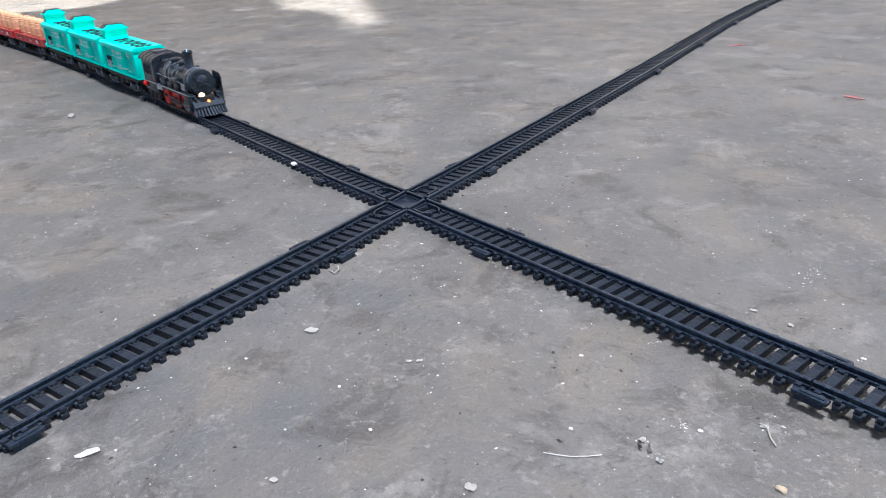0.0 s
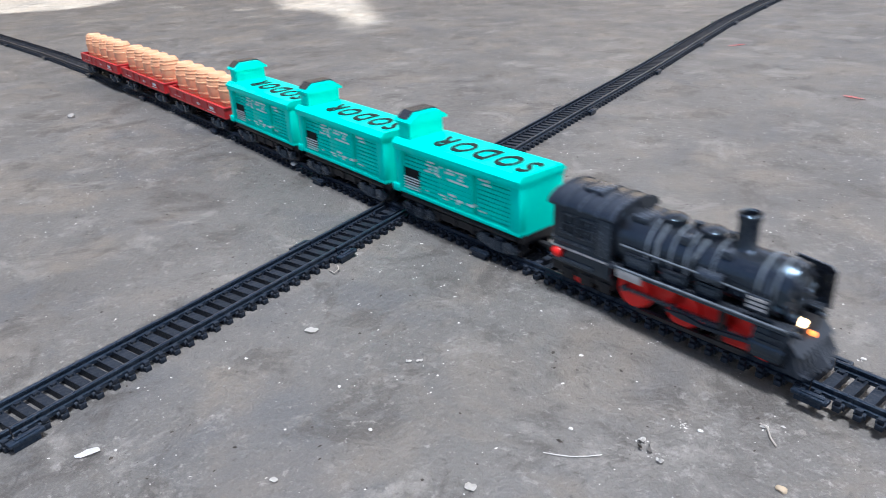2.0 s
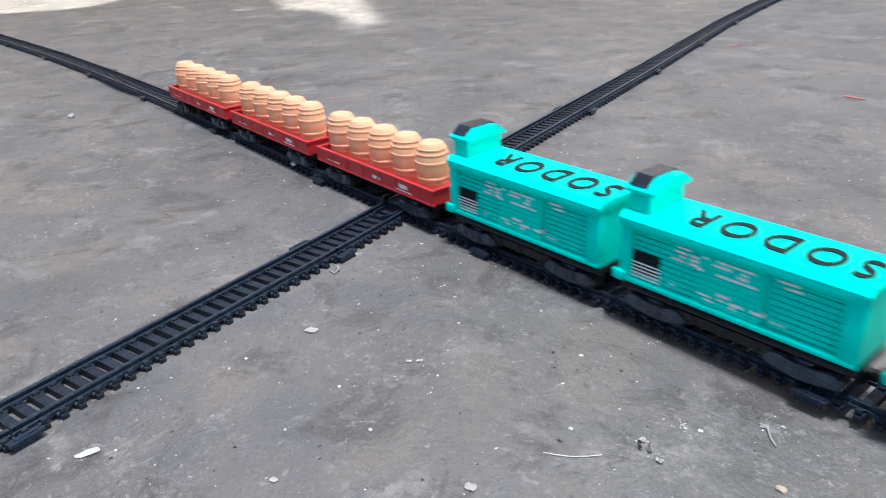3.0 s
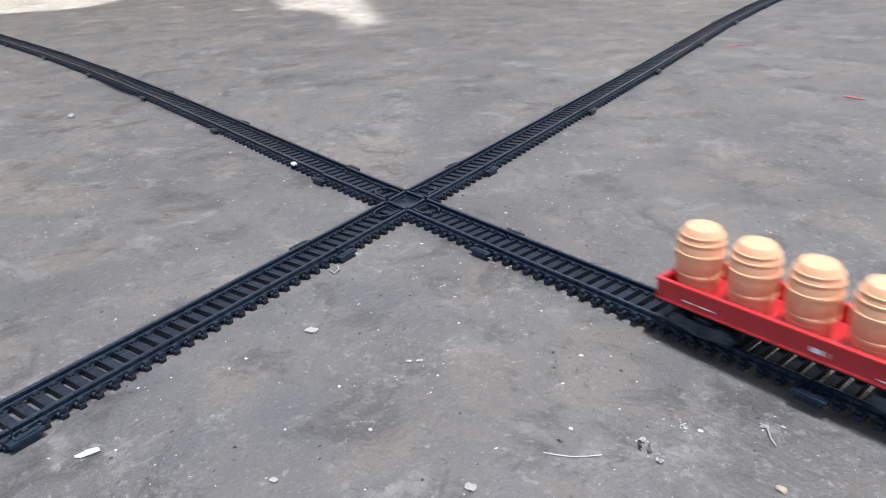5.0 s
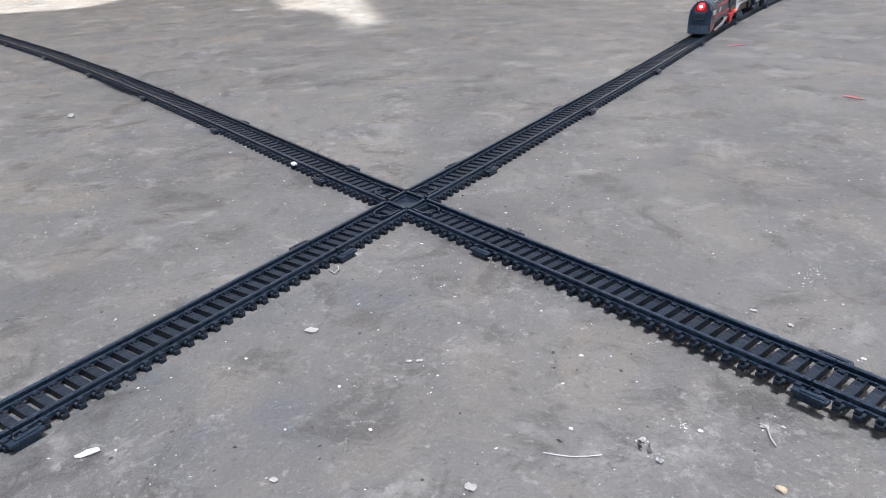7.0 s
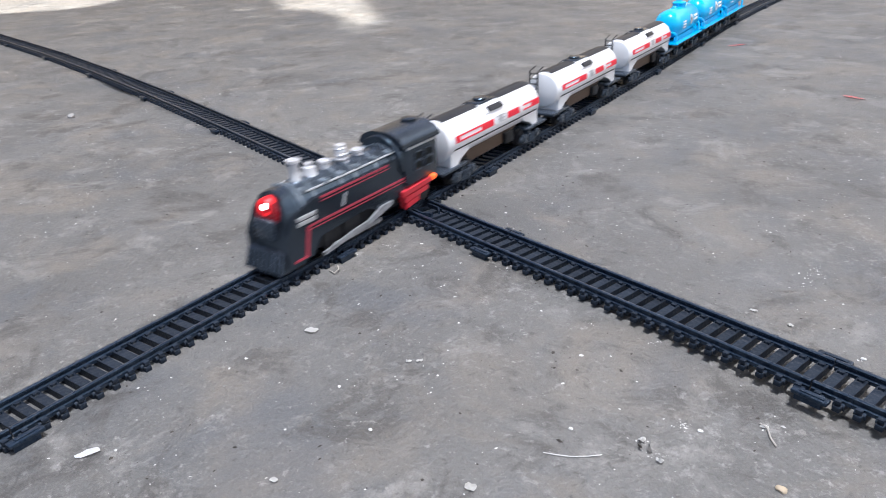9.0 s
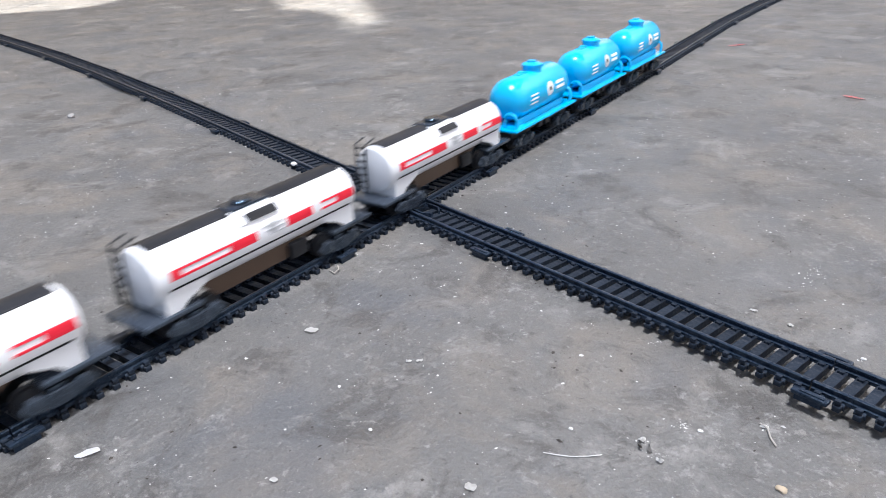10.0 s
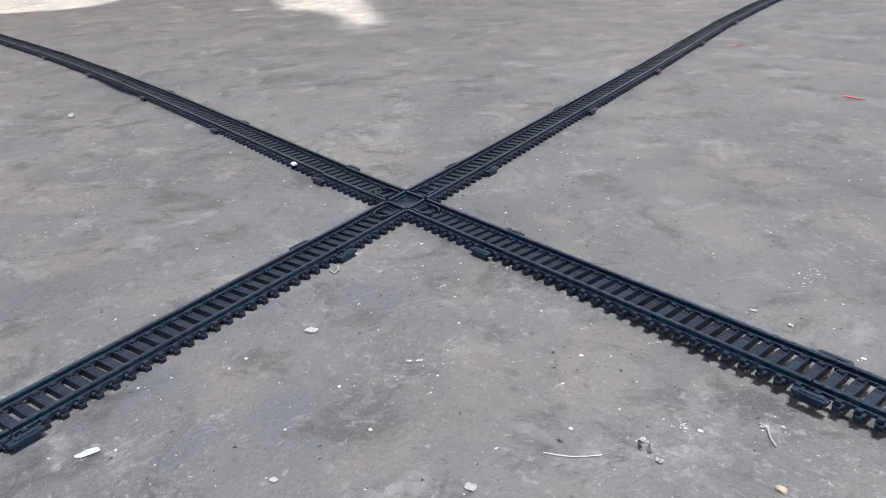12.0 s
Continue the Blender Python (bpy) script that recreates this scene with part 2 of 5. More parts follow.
LINE_B = [s * BD + n * BN for s, n in ((-1.3, 0.004), (-0.213, 0.0012), (-0.066, 0.0), (0.0, 0.0), (0.066, 0.0), (0.22, 0.0020), (0.374, 0.0042), (0.537, 0.0095),
          (0.707, 0.0142), (0.863, 0.0110), (1.1, 0.001), (2.3, -0.07))]


def along(line, s):
    """The place on a line at station s, by its projection on the line's main direction at the crossing."""
    d = BD if line is LINE_B else Vector((1, 0, 0))
    for a, b in zip(line, line[1:]):
        sa, sb = a.dot(d), b.dot(d)
        if sa <= s <= sb:
            return a.lerp(b, (s - sa) / (sb - sa))
    return line[0] if s < line[0].dot(d) else line[-1]


def heading(line, s, half, turned=False):
    a, b = along(line, s - half), along(line, s + half)
    mid, d = (a + b) / 2, (b - a).normalized()
    if turned:
        d = -d
    return Matrix.Translation(mid) @ Matrix.Rotation(math.atan2(d.y, d.x), 4, "Z")


# ---------- ground ----------
def floor_z(x, y):
    """Height of the uneven floor: it sags a little under the long run of track."""
    return GROUND_Z - 0.0034 * math.exp(-((x - 0.22) / 0.085) ** 2 - ((y + 0.005) / 0.07) ** 2) - 0.0030 * math.exp(-((x + 0.45) / 0.055) ** 2 - ((y + 0.005) / 0.07) ** 2) + 0.0006 * math.exp(-((x + 0.25) / 0.15) ** 2 - (y / 0.1) ** 2)


def ground():
    bm = bmesh.new()
    n, near = 160, 1.6
    def coord(i):
        u = 2 * i / n - 1
        return near * u + (60 - near) * math.copysign(max(0, (abs(u) - 0.86) / 0.14) ** 3, u)
    grid = []
    for j in range(n + 1):
        row = []
        for i in range(n + 1):
            x, y = coord(i), coord(j)
            row.append(bm.verts.new((x, y, floor_z(x, y))))
        grid.append(row)
    for j in range(n):
        for i in range(n):
            bm.faces.new((grid[j][i], grid[j][i + 1], grid[j + 1][i + 1], grid[j + 1][i]))
    ob = new("ground", mesh(bm, CEMENT, "ground"))
    tagged(ob, "worn grey cement floor with stains, dust and specks", "floor", kind="structure")


ground()

# ---------- unseen roof added to shade the floor, with gaps that let patches of sun through ---
SUN_GAPS = [
    [(-1.30, 0.62), (-0.955, 0.452), (-0.83, 0.395), (-0.80, 0.418), (-0.745, 0.420), (-0.672, 0.398), (-0.610, 0.368), (-0.560, 0.392), (-0.75, 0.500), (-0.90, 0.585), (-1.15, 0.78)],
    [(-1.68, 0.02), (-1.28, 0.045), (-1.25, 0.095), (-1.22, 0.150), (-1.22, 0.205), (-1.32, 0.33), (-1.60, 0.40)],
]
SUN_HOLES = [(-0.575, 0.352, 0.012), (-0.535, 0.345, 0.010), (-0.60, 0.372, 0.011), (-0.66, 0.30, 0.007), (-0.80, 0.33, 0.009), (-0.90, 0.36, 0.012), (-1.05, 0.30, 0.010), (-1.0, 0.14, 0.010)]


def roof():
    """An unseen sheet on four posts, added as shade; its gaps lie where the sun's way to the bright patches crosses it.
    """
    k = (SHADE_Z - GROUND_Z) / SUN_DIR.z
    off = Vector((SUN_DIR.x * k, SUN_DIR.y * k))
    x0, x1, y0, y1 = -2.05, 2.6, -1.0, 4.4
    loops = [[(x0, y0), (x1, y0), (x1, y1), (x0, y1)]]
    loops += [[(x + off.x, y + off.y) for x, y in gap] for gap in SUN_GAPS]
    loops += [[(KEY_GAP[0], KEY_GAP[2]), (KEY_GAP[1], KEY_GAP[2]), (KEY_GAP[1], KEY_GAP[3]), (KEY_GAP[0], KEY_GAP[3])]]
    loops += [[(x + off.x + r * math.cos(a), y + off.y + r * math.sin(a)) for a in [2 * math.pi * i / 10 for i in range(10)]] for x, y, r in SUN_HOLES]
    bm = bmesh.new()
    edges = []
    for loop in loops:
        vs = [bm.verts.new((x, y, SHADE_Z)) for x, y in loop]
        edges += [bm.edges.new((vs[i], vs[(i + 1) % len(vs)])) for i in range(len(vs))]
    bmesh.ops.triangle_fill(bm, use_beauty=True, use_dissolve=False, edges=edges)
    bmesh.ops.solidify(bm, geom=list(bm.faces), thickness=0.004)
    ob = new("roof", mesh(bm, SHADE_SHEET, "roof", False))
    tagged(ob, "unseen grey sheet added to shade the floor, with gaps that let sun through", "roof", kind="structure")
    for px in (x0 + 0.3, x1 - 0.1):
        for py in (y0 + 0.1, y1 - 0.3):
            bm = bmesh.new()
            lathe(bm, [(0.06, GROUND_Z), (0.06, SHADE_Z - 0.006)], (px, py, 0), seg=12)
            part("post", bm, SHADE_SHEET, ob)


roof()


def bounce_wall(name, x0, x1, y0, y1):
    """A rough plastered wall added along the far sides to throw warm bounce on the floor."""
    bm = bmesh.new()
    box(bm, x0, x1, y0, y1, -0.02, 1.4, 0.01)
    tagged(new(name, mesh(bm, WALL, name, False)), "rough cream plastered wall added beside the floor for warm bounce light", "wall", kind="structure")


bounce_wall("wall_west", -2.05, -1.93, -1.0, 4.4)
bounce_wall("wall_north", -1.93, 2.6, 4.28, 4.4)


# ---------- track ----------
GAUGE = 0.0165
RAIL_TOP = 0.0075
LENGTH = 0.1520
PITCH = 0.0061


def rail_profile(y):
    """Outline (y, z) of one rail round its centre line y."""
    return [(y - 0.0012, 0.0040), (y + 0.0012, 0.0040), (y + 0.0012, 0.0053), (y + 0.0005, 0.0056), (y + 0.0005, 0.0065), (y + 0.0008, 0.0067),
            (y + 0.0008, 0.0073), (y + 0.0005, RAIL_TOP), (y - 0.0005, RAIL_TOP), (y - 0.0008, 0.0073), (y - 0.0008, 0.0067), (y - 0.0005, 0.0065),
            (y - 0.0005, 0.0056), (y - 0.0012, 0.0053)]


def sleeper_mesh():
    """One tie with raised chairs that hold the rails and a lug on each end."""
    bm = bmesh.new()
    w, half = 0.00178, 0.0103
    top = 0.0050
    prism_pts = [(-half + 0.0006, GROUND_Z), (half - 0.0006, GROUND_Z), (half, 0.0036), (half - 0.0004, 0.0042), (half - 0.0020, top), (-half + 0.0020, top), (-half + 0.0004, 0.0042), (-half, 0.0036)]
    prism(bm, prism_pts, -w, w)
    for s in (-1, 1):
        box(bm, -w * 0.7, w * 0.7, s * (half - 0.0004), s * (half + 0.0016), GROUND_Z, 0.0040, 0.0002)
    for s in (-1, 1):
        for d in (-1, 1):
            y = s * GAUGE / 2 + d * 0.0027
            box(bm, -0.0010, 0.0010, y - 0.0007, y + 0.0007, top - 0.0002, top + 0.0009)
    return mesh(bm, TIE, "sleeper")


def clip_mesh():
    """The moulded joining tongue beside the rail ends."""
    bm = bmesh.new()
    box(bm, -0.0058, 0.0058, -0.0018, 0.0015, 0.0040, 0.0055, 0.0004)
    box(bm, -0.0046, 0.0040, -0.0012, 0.0006, GROUND_Z, 0.0042)
    box(bm, -0.0034, 0.0046, -0.0009, 0.0009, 0.0054, 0.0059, 0.0002)
    return mesh(bm, TRACK, "joint_clip")


SLEEPER, CLIP_MESH = sleeper_mesh(), clip_mesh()


def track_section():
    base = thing("track_section", Matrix(), "black plastic straight toy railway track lying on the floor", "track", "track sections")
    for s in (-1, 1):
        bm = bmesh.new()
        prism(bm, rail_profile(s * GAUGE / 2), -LENGTH / 2 + 0.0003, LENGTH / 2 - 0.0003)
        part("rail", bm, TRACK, base)
        clip = part("joint_clip", CLIP_MESH, TRACK, base)
        clip.matrix_local = pose(LENGTH / 2 * s - 0.002 * s, s * 0.0130, 0)
    count = int(LENGTH / PITCH)
    for k in range(count):
        ob = part("sleeper", SLEEPER, TIE, base)
        ob.matrix_local = pose((k + 0.5) * LENGTH / count - LENGTH / 2, 0, 0)
    return base


SECTION = track_section()
HALF_A, HALF_B = 0.0700, 0.0665


def lay():
    places = []
    for line, half, lo, hi in ((LINE_A, HALF_A, -1.2, 1.5), (LINE_B, HALF_B, -1.2, 2.2)):
        for way in (1, -1):
            s = way * (half + LENGTH / 2)
            while lo < s < hi:
                places.append(heading(line, s, LENGTH / 2))
                s += way * LENGTH
    SECTION.matrix_basis = places[0]
    for m in places[1:]:
        copy_thing(SECTION, m)


lay()


def crossing():
    base = thing("track_crossing", Matrix(), "black plastic diamond crossing of two toy railway tracks", "track")
    turn = Matrix.Rotation(THETA, 4, "Z")
    sin_t = math.sin(THETA)
    for arm, half in ((Matrix(), HALF_A), (turn, HALF_B)):
        # rails, broken by flange gaps where the other line passes
        for side in (-1, 1):
            y = side * GAUGE / 2
            c = -math.cos(THETA) if arm is turn else math.cos(THETA)
            marks = []
            for other in (-1, 1):
                x = (other * GAUGE / 2 + y * c) / sin_t if arm is not turn else (other * GAUGE / 2 - y * -c) / sin_t
                marks.append(x)
            marks.sort()
            for a, b in ((-half + 0.0003, marks[0] - 0.0014), (marks[0] + 0.0014, marks[1] - 0.0014), (marks[1] + 0.0014, half - 0.0003)):
                bm = bmesh.new()
                prism(bm, rail_profile(y), a, b)
                bm.transform(arm)
                part("rail", bm, TRACK, base)
            # check rails with flared ends
            for way in (-1, 1):
                x0, x1 = way * 0.0125, way * 0.0245
                yy = y - side * 0.0030
                bm = bmesh.new()
                pts = [(x0, yy), (x1 - way * 0.004, yy), (x1, yy - side * 0.0028)]
                for (xa, ya), (xb, yb) in zip(pts, pts[1:]):
                    v = [bm.verts.new((px, py + o, z)) for px, py in ((xa, ya), (xb, yb)) for o in (-0.0005, 0.0005) for z in (0.0048, 0.0070)]
                    bmesh.ops.convex_hull(bm, input=v)
                bm.transform(arm)
                part("check_rail", bm, TRACK, base)
        n = int(half / PITCH)
        for way in (-1, 1):
            for k in range(n):
                x = way * (half - (k + 0.5) * PITCH)
                if abs(x) < 0.0135:
                    continue
                ob = part("sleeper", SLEEPER, TIE, base)
                ob.matrix_local = arm @ pose(x, 0, 0)
            clip = part("joint_clip", CLIP_MESH, TRACK, base)
            clip.matrix_local = arm @ pose(way * half - way * 0.002, way * 0.0130, 0)
    bm = bmesh.new()
    r = GAUGE / 2 + 0.0022
    box(bm, -r, r, -r, r, GROUND_Z, 0.0046, 0.0004)
    part("base_plate", bm, TRACK, base)


crossing()


# ---------- rolling stock ----------
def wheel_mesh(r, mat, spokes=0):
    """A flanged wheel, its axle along y."""
    bm = bmesh.new()
    lathe(bm, [(r * 0.72, -0.0008), (r, -0.0008), (r, 0.0010), (r + 0.0008, 0.0012), (r + 0.0008, 0.0018), (r * 0.72, 0.0018)], axis="y", seg=28)
    if spokes:
        star = []
        for k in range(spokes):
            a, d = 2 * math.pi * k / spokes, math.pi / spokes
            star += [(0.0016 * math.cos(a - d), 0.0016 * math.sin(a - d))]
            star += [(r * 0.82 * math.cos(a + e), r * 0.82 * math.sin(a + e)) for e in (-0.11, 0.11)]
        slab(bm, star, -0.0005, 0.0005)
        lathe(bm, [(0.0015, -0.0012), (0.0015, 0.0012)], axis="y", seg=12)
        box(bm, r * 0.3, r * 0.8, -0.0008, 0.0008, -r * 0.4, r * 0.4)
    else:
        lathe(bm, [(r * 0.75, -0.0004), (r * 0.3, -0.0010), (0.0008, -0.0010)], axis="y", seg=20)
    return mesh(bm, mat, "wheel")


SMALL_WHEEL = wheel_mesh(0.0048, UNDER)


def bogie(parent, x, mat=GREY_BLACK, half=0.0115):
    """A four-wheeled truck: side frames with springs and axle boxes, bolster and wheels."""
    bm = bmesh.new()
    for s in (-1, 1):
        y = s * half
        slab(bm, [(x - 0.0130, 0.0118), (x - 0.0112, 0.0135), (x + 0.0112, 0.0135), (x + 0.0130, 0.0118), (x + 0.0118, 0.0098), (x + 0.0040, 0.0085), (x - 0.0040, 0.0085), (x - 0.0118, 0.0098)], y - 0.0009, y + 0.0009)
        for d in (-0.0082, 0.0082):
            box(bm, x + d - 0.0022, x + d + 0.0022, y - 0.0017, y + 0.0017, 0.0100, 0.0146, 0.0004)
        for d in (-0.002, 0.0, 0.002):
            lathe(bm, [(0.0009, 0.0088), (0.0009, 0.0138)], (x + d, y + s * 0.0012, 0), seg=8)
    box(bm, x - 0.0025, x + 0.0025, -half, half, 0.0125, 0.0150, 0.0004)
    b = part("bogie", bm, mat, parent, "black four-wheeled bogie")
    for dx in (-0.0082, 0.0082):
        for s in (-1, 1):
            w = part("wheel", SMALL_WHEEL, UNDER, b)
            w.matrix_local = pose(x + dx, s * 0.0082, RAIL_TOP + 0.0048, 0, 0, 0 if s < 0 else 180)


def coupler(parent, x, way):
    bm = bmesh.new()
    box(bm, x, x + way * 0.0065, -0.0013, 0.0013, 0.0125, 0.0142, 0.0003)
    box(bm, x + way * 0.0055, x + way * 0.0075, -0.0026, 0.0026, 0.0120, 0.0150, 0.0004)
    part("coupler", bm, UNDER, parent, "black hook coupler")


def letters(text, size, depth):
    cu = bpy.data.curves.new("letters", "FONT")
    cu.body, cu.size, cu.extrude, cu.align_x, cu.align_y = text, size, depth, "CENTER", "CENTER"
    cu.space_character, cu.offset = 1.35, 0.00045
    cu.resolution_u = 4
    ob = bpy.data.objects.new("letters", cu)
    scene.collection.objects.link(ob)
    bpy.context.view_layer.update()
    me = bpy.data.meshes.new_from_object(ob.evaluated_get(bpy.context.evaluated_depsgraph_get()))
    bpy.data.objects.remove(ob)
    return me


def cattle_wagon():
    """Turquoise covered wagon with plank sides, a raised lookout at its rear and printing on its roof."""
    base = thing("covered_wagon", Matrix(), "turquoise plastic covered toy wagon with plank sides and black roof letters", "toy wagon", "turquoise wagons")
    L, W = 0.0430, 0.0135
    bm = bmesh.new()
    box(bm, -L, L, -W + 0.0036, W - 0.0036, 0.0195, 0.0440)
    body = part("body", bm, GREEN, base)
    for s in (-1, 1):
        y0, y1 = (s * (W - 0.0038), s * W)
        for a, b in ((-L, -L + 0.0045), (L - 0.0060, L)):
            part("corner_post", bm_of(box, a, b, y0, y1, 0.0212, 0.0412, 0.0002), GREEN, body)
        part("sill", bm_of(box, -L, L, y0, y1, 0.0195, 0.0212, 0.0002), GREEN, body)
        part("top_rail", bm_of(box, -L, L, y0, s * (W + 0.0008), 0.0414, 0.0438, 0.0002), GREEN, body)
    plank = mesh(bm_of(box, -0.0195, 0.0195, -0.0008, 0.0008, -0.00085, 0.00085, 0.0003), GREEN, "plank")
    for s in (-1, 1):
        for k in range(9):
            for cx, sx in ((-0.0262, 0.70), (0.0255, 0.64)):
                p = part("plank", plank, GREEN, base)
                p.matrix_local = Matrix.LocRotScale((cx + 0.001, s * (W - 0.0032), 0.0224 + k * 0.0021), None, (sx, 1, 1))
        # sliding door in the middle
        d = part("door", bm_of(box, -0.0120, 0.0120, s * (W - 0.0036), s * (W - 0.0015), 0.0212, 0.0412, 0.0003), GREEN, base)
        for k in range(8):
            p = part("plank", plank, GREEN, d)
            p.matrix_local = Matrix.LocRotScale((0, s * (W - 0.0016), 0.0232 + k * 0.0022), None, (0.56, 0.7, 1))
        # dark opening near the lookout end, with pale bars across its lower part
        part("opening", bm_of(box, -0.0392, -0.0272, s * (W - 0.0036), s * (W - 0.0020), 0.0240, 0.0322), INK, base, "dark barred opening")
        for k in range(5):
            part("bar", bm_of(box, -0.0396, -0.0268, s * (W - 0.0022), s * (W - 0.0015), 0.0218 + k * 0.0014, 0.0223 + k * 0.0014), WHITE_INK, base, "white bar")
        # unreadable pale printing round the door
        rnd = random.Random(11)
        for k in range(46):
            cx = rnd.uniform(-0.0225, 0.0230)
            cz = rnd.choice((0.0389, 0.0372, 0.0356, 0.0340)) if k < 34 else rnd.choice((0.0252, 0.0268, 0.0238))
            half = rnd.uniform(0.0006, 0.0024)
            out = 0.0008 if abs(cx) < 0.0115 else 0.0020
            part("print_line", bm_of(box, cx - half, cx + half, s * (W - 0.0030), s * (W - out), cz - 0.0004, cz + rnd.uniform(0.0002, 0.0007)), WHITE_INK, base, "worn white printing")
    # shallow roof
    bm = bmesh.new()
    prism(bm, [(-W - 0.0012, 0.0436), (W + 0.0012, 0.0436), (W + 0.0012, 0.0448), (0.0122, 0.0468), (-0.0122, 0.0468), (-W - 0.0012, 0.0448)], -L - 0.0004, L + 0.0006)
    roof_ = part("roof", bm, GREEN, base)
    me = letters("SODOR", 0.0150, 0.0003)
    me.materials.append(INK)
    wide = max(v.co.x for v in me.vertices) - min(v.co.x for v in me.vertices)
    t = part("roof_lettering", me, INK, roof_, "black block lettering")
    t.matrix_local = Matrix.LocRotScale((0.0090, -0.0006, 0.0469), Euler((0, 0, math.pi)), (0.064 / wide, 1.28, 1))
    # lookout
    bm = bmesh.new()
    prism(bm, [(-0.0104, 0.0440), (0.0104, 0.0440), (0.0104, 0.0545), (-0.0104, 0.0545)], -L + 0.0004, -L + 0.0092)
    look_out = part("lookout", bm, GREEN, base)
    hood = [(-0.0118, 0.0542), (0.0118, 0.0542), (0.0118, 0.0552), (0.0062, 0.0590), (-0.0062, 0.0590), (-0.0118, 0.0552)]
    part("lookout_roof", bm_of(prism, hood, -L - 0.0010, -L + 0.0112), GREEN, look_out)
    part("lookout_cover", bm_of(prism, [(-0.0108, 0.0564), (0.0108, 0.0564), (0.0066, 0.0597), (-0.0066, 0.0597)], -L - 0.0002, -L + 0.0078), BLACK, look_out, "black roof cover")
    part("window", bm_of(box, -L + 0.0022, -L + 0.0074, -0.0107, 0.0107, 0.0480, 0.0525, 0.0002), GREEN, look_out)
    # underframe
    bm = bmesh.new()
    box(bm, -L, L, -0.0105, 0.0105, 0.0150, 0.0195, 0.0004)
    for s in (-1, 1):
        slab(bm, [(-0.018, 0.0155), (0.018, 0.0155), (0.012, 0.0120), (-0.012, 0.0120)], s * 0.0112, s * 0.0122)
        for x in (-0.012, 0.0, 0.012):
            box(bm, x - 0.001, x + 0.001, s * 0.0118, s * 0.0130, 0.0118, 0.0158, 0.0003)
        rod(bm, [(-0.040, s * 0.0125, 0.0172), (0.040, s * 0.0125, 0.0172)], 0.0008, 6)
    part("underframe", bm, UNDER, base, "black underframe")
    for x in (-0.0275, 0.0275):
        bogie(base, x)
    part("step", bm_of(box, -L - 0.002, -L + 0.003, -0.0148, -0.0125, 0.0195, 0.0235, 0.0005), GREEN, base)
    coupler(base, L, 1), coupler(base, -L, -1)
    return base


def barrel_wagon():
    """Red low-sided wagon with five tan barrels."""
    base = thing("barrel_wagon", Matrix(), "red plastic low-sided toy wagon loaded with five tan barrels", "toy wagon", "red barrel wagons")
    L, W = 0.0527, 0.0135
    bm = bmesh.new()
    box(bm, -L, L, -W, W, 0.0178, 0.0195, 0.0003)
    for s in (-1, 1):
        box(bm, -L, L, s * (W - 0.0012), s * W, 0.0180, 0.0258)
        box(bm, -L - 0.0004, L + 0.0004, s * (W - 0.0014), s * (W + 0.0006), 0.0250, 0.0262, 0.0003)
        box(bm, -L - 0.0004, L + 0.0004, s * (W - 0.0014), s * (W + 0.0005), 0.0178, 0.0187, 0.0003)
        for k in range(8):
            x = -L + 0.0008 + k * (2 * L - 0.0016) / 7
            box(bm, x - 0.0007, x + 0.0007, s * (W - 0.0005), s * (W + 0.0005), 0.0182, 0.0258)
        box(bm, s * (L - 0.0012), s * L, -W, W, 0.0180, 0.0258)
        box(bm, s * (L - 0.0014), s * (L + 0.0005), -W, W, 0.0250, 0.0262, 0.0003)
    part("body", bm, RED, base)
    for s in (-1, 1):
        for x0, x1, z0, z1 in ((-0.042, -0.030, 0.0205, 0.0208), (0.003, 0.0085, 0.0206, 0.0222), (0.026, 0.0325, 0.0212, 0.0232), (0.023, 0.037, 0.0197, 0.0201)):
            part("print_line", bm_of(box, x0, x1, s * (W - 0.0003), s * (W + 0.0003), z0, z1), WHITE_INK, base, "small white printed label")
    prof = [(0.0064, 0.0195), (0.0071, 0.0225), (0.0079, 0.0265), (0.0084, 0.0310), (0.0085, 0.0340), (0.0081, 0.0378), (0.0073, 0.0410), (0.0064, 0.0432), (0.0058, 0.0440), (0.0054, 0.0436), (0, 0.0436)]
    wood = mesh(bm_of(lathe, prof, seg=32), BARREL, "barrel")

    def r_at(z):
        for (ra, za), (rb, zb) in zip(prof, prof[1:]):
            if za <= z <= zb:
                return ra + (rb - ra) * (z - za) / (zb - za)
        return 0.007
    hoops = []
    for z in (0.0240, 0.0268, 0.0348, 0.0388, 0.0412):
        hoops.append(mesh(bm_of(lathe, [(r_at(z - 0.0007), z - 0.0007), (r_at(z) + 0.00028, z - 0.0005), (r_at(z) + 0.00028, z + 0.0004), (r_at(z + 0.0006), z + 0.0006)], seg=32), BARREL, "hoop"))
    for k in range(5):
        b = part("barrel", wood, BARREL, base, "tan plastic barrel")
        b.matrix_local = pose((k - 2) * 0.0204 - 0.0042, 0, 0, 0, 0, 37 * k)
        for h in hoops:
            part("hoop", h, BARREL, b)
    bm = bmesh.new()
    box(bm, -L + 0.002, L - 0.002, -0.0100, 0.0100, 0.0148, 0.0178, 0.0003)
    part("underframe", bm, UNDER, base, "black underframe")
    for x in (-0.035, 0.035):
        bogie(base, x)
    coupler(base, L - 0.002, 1), coupler(base, -L + 0.002, -1)
    return base


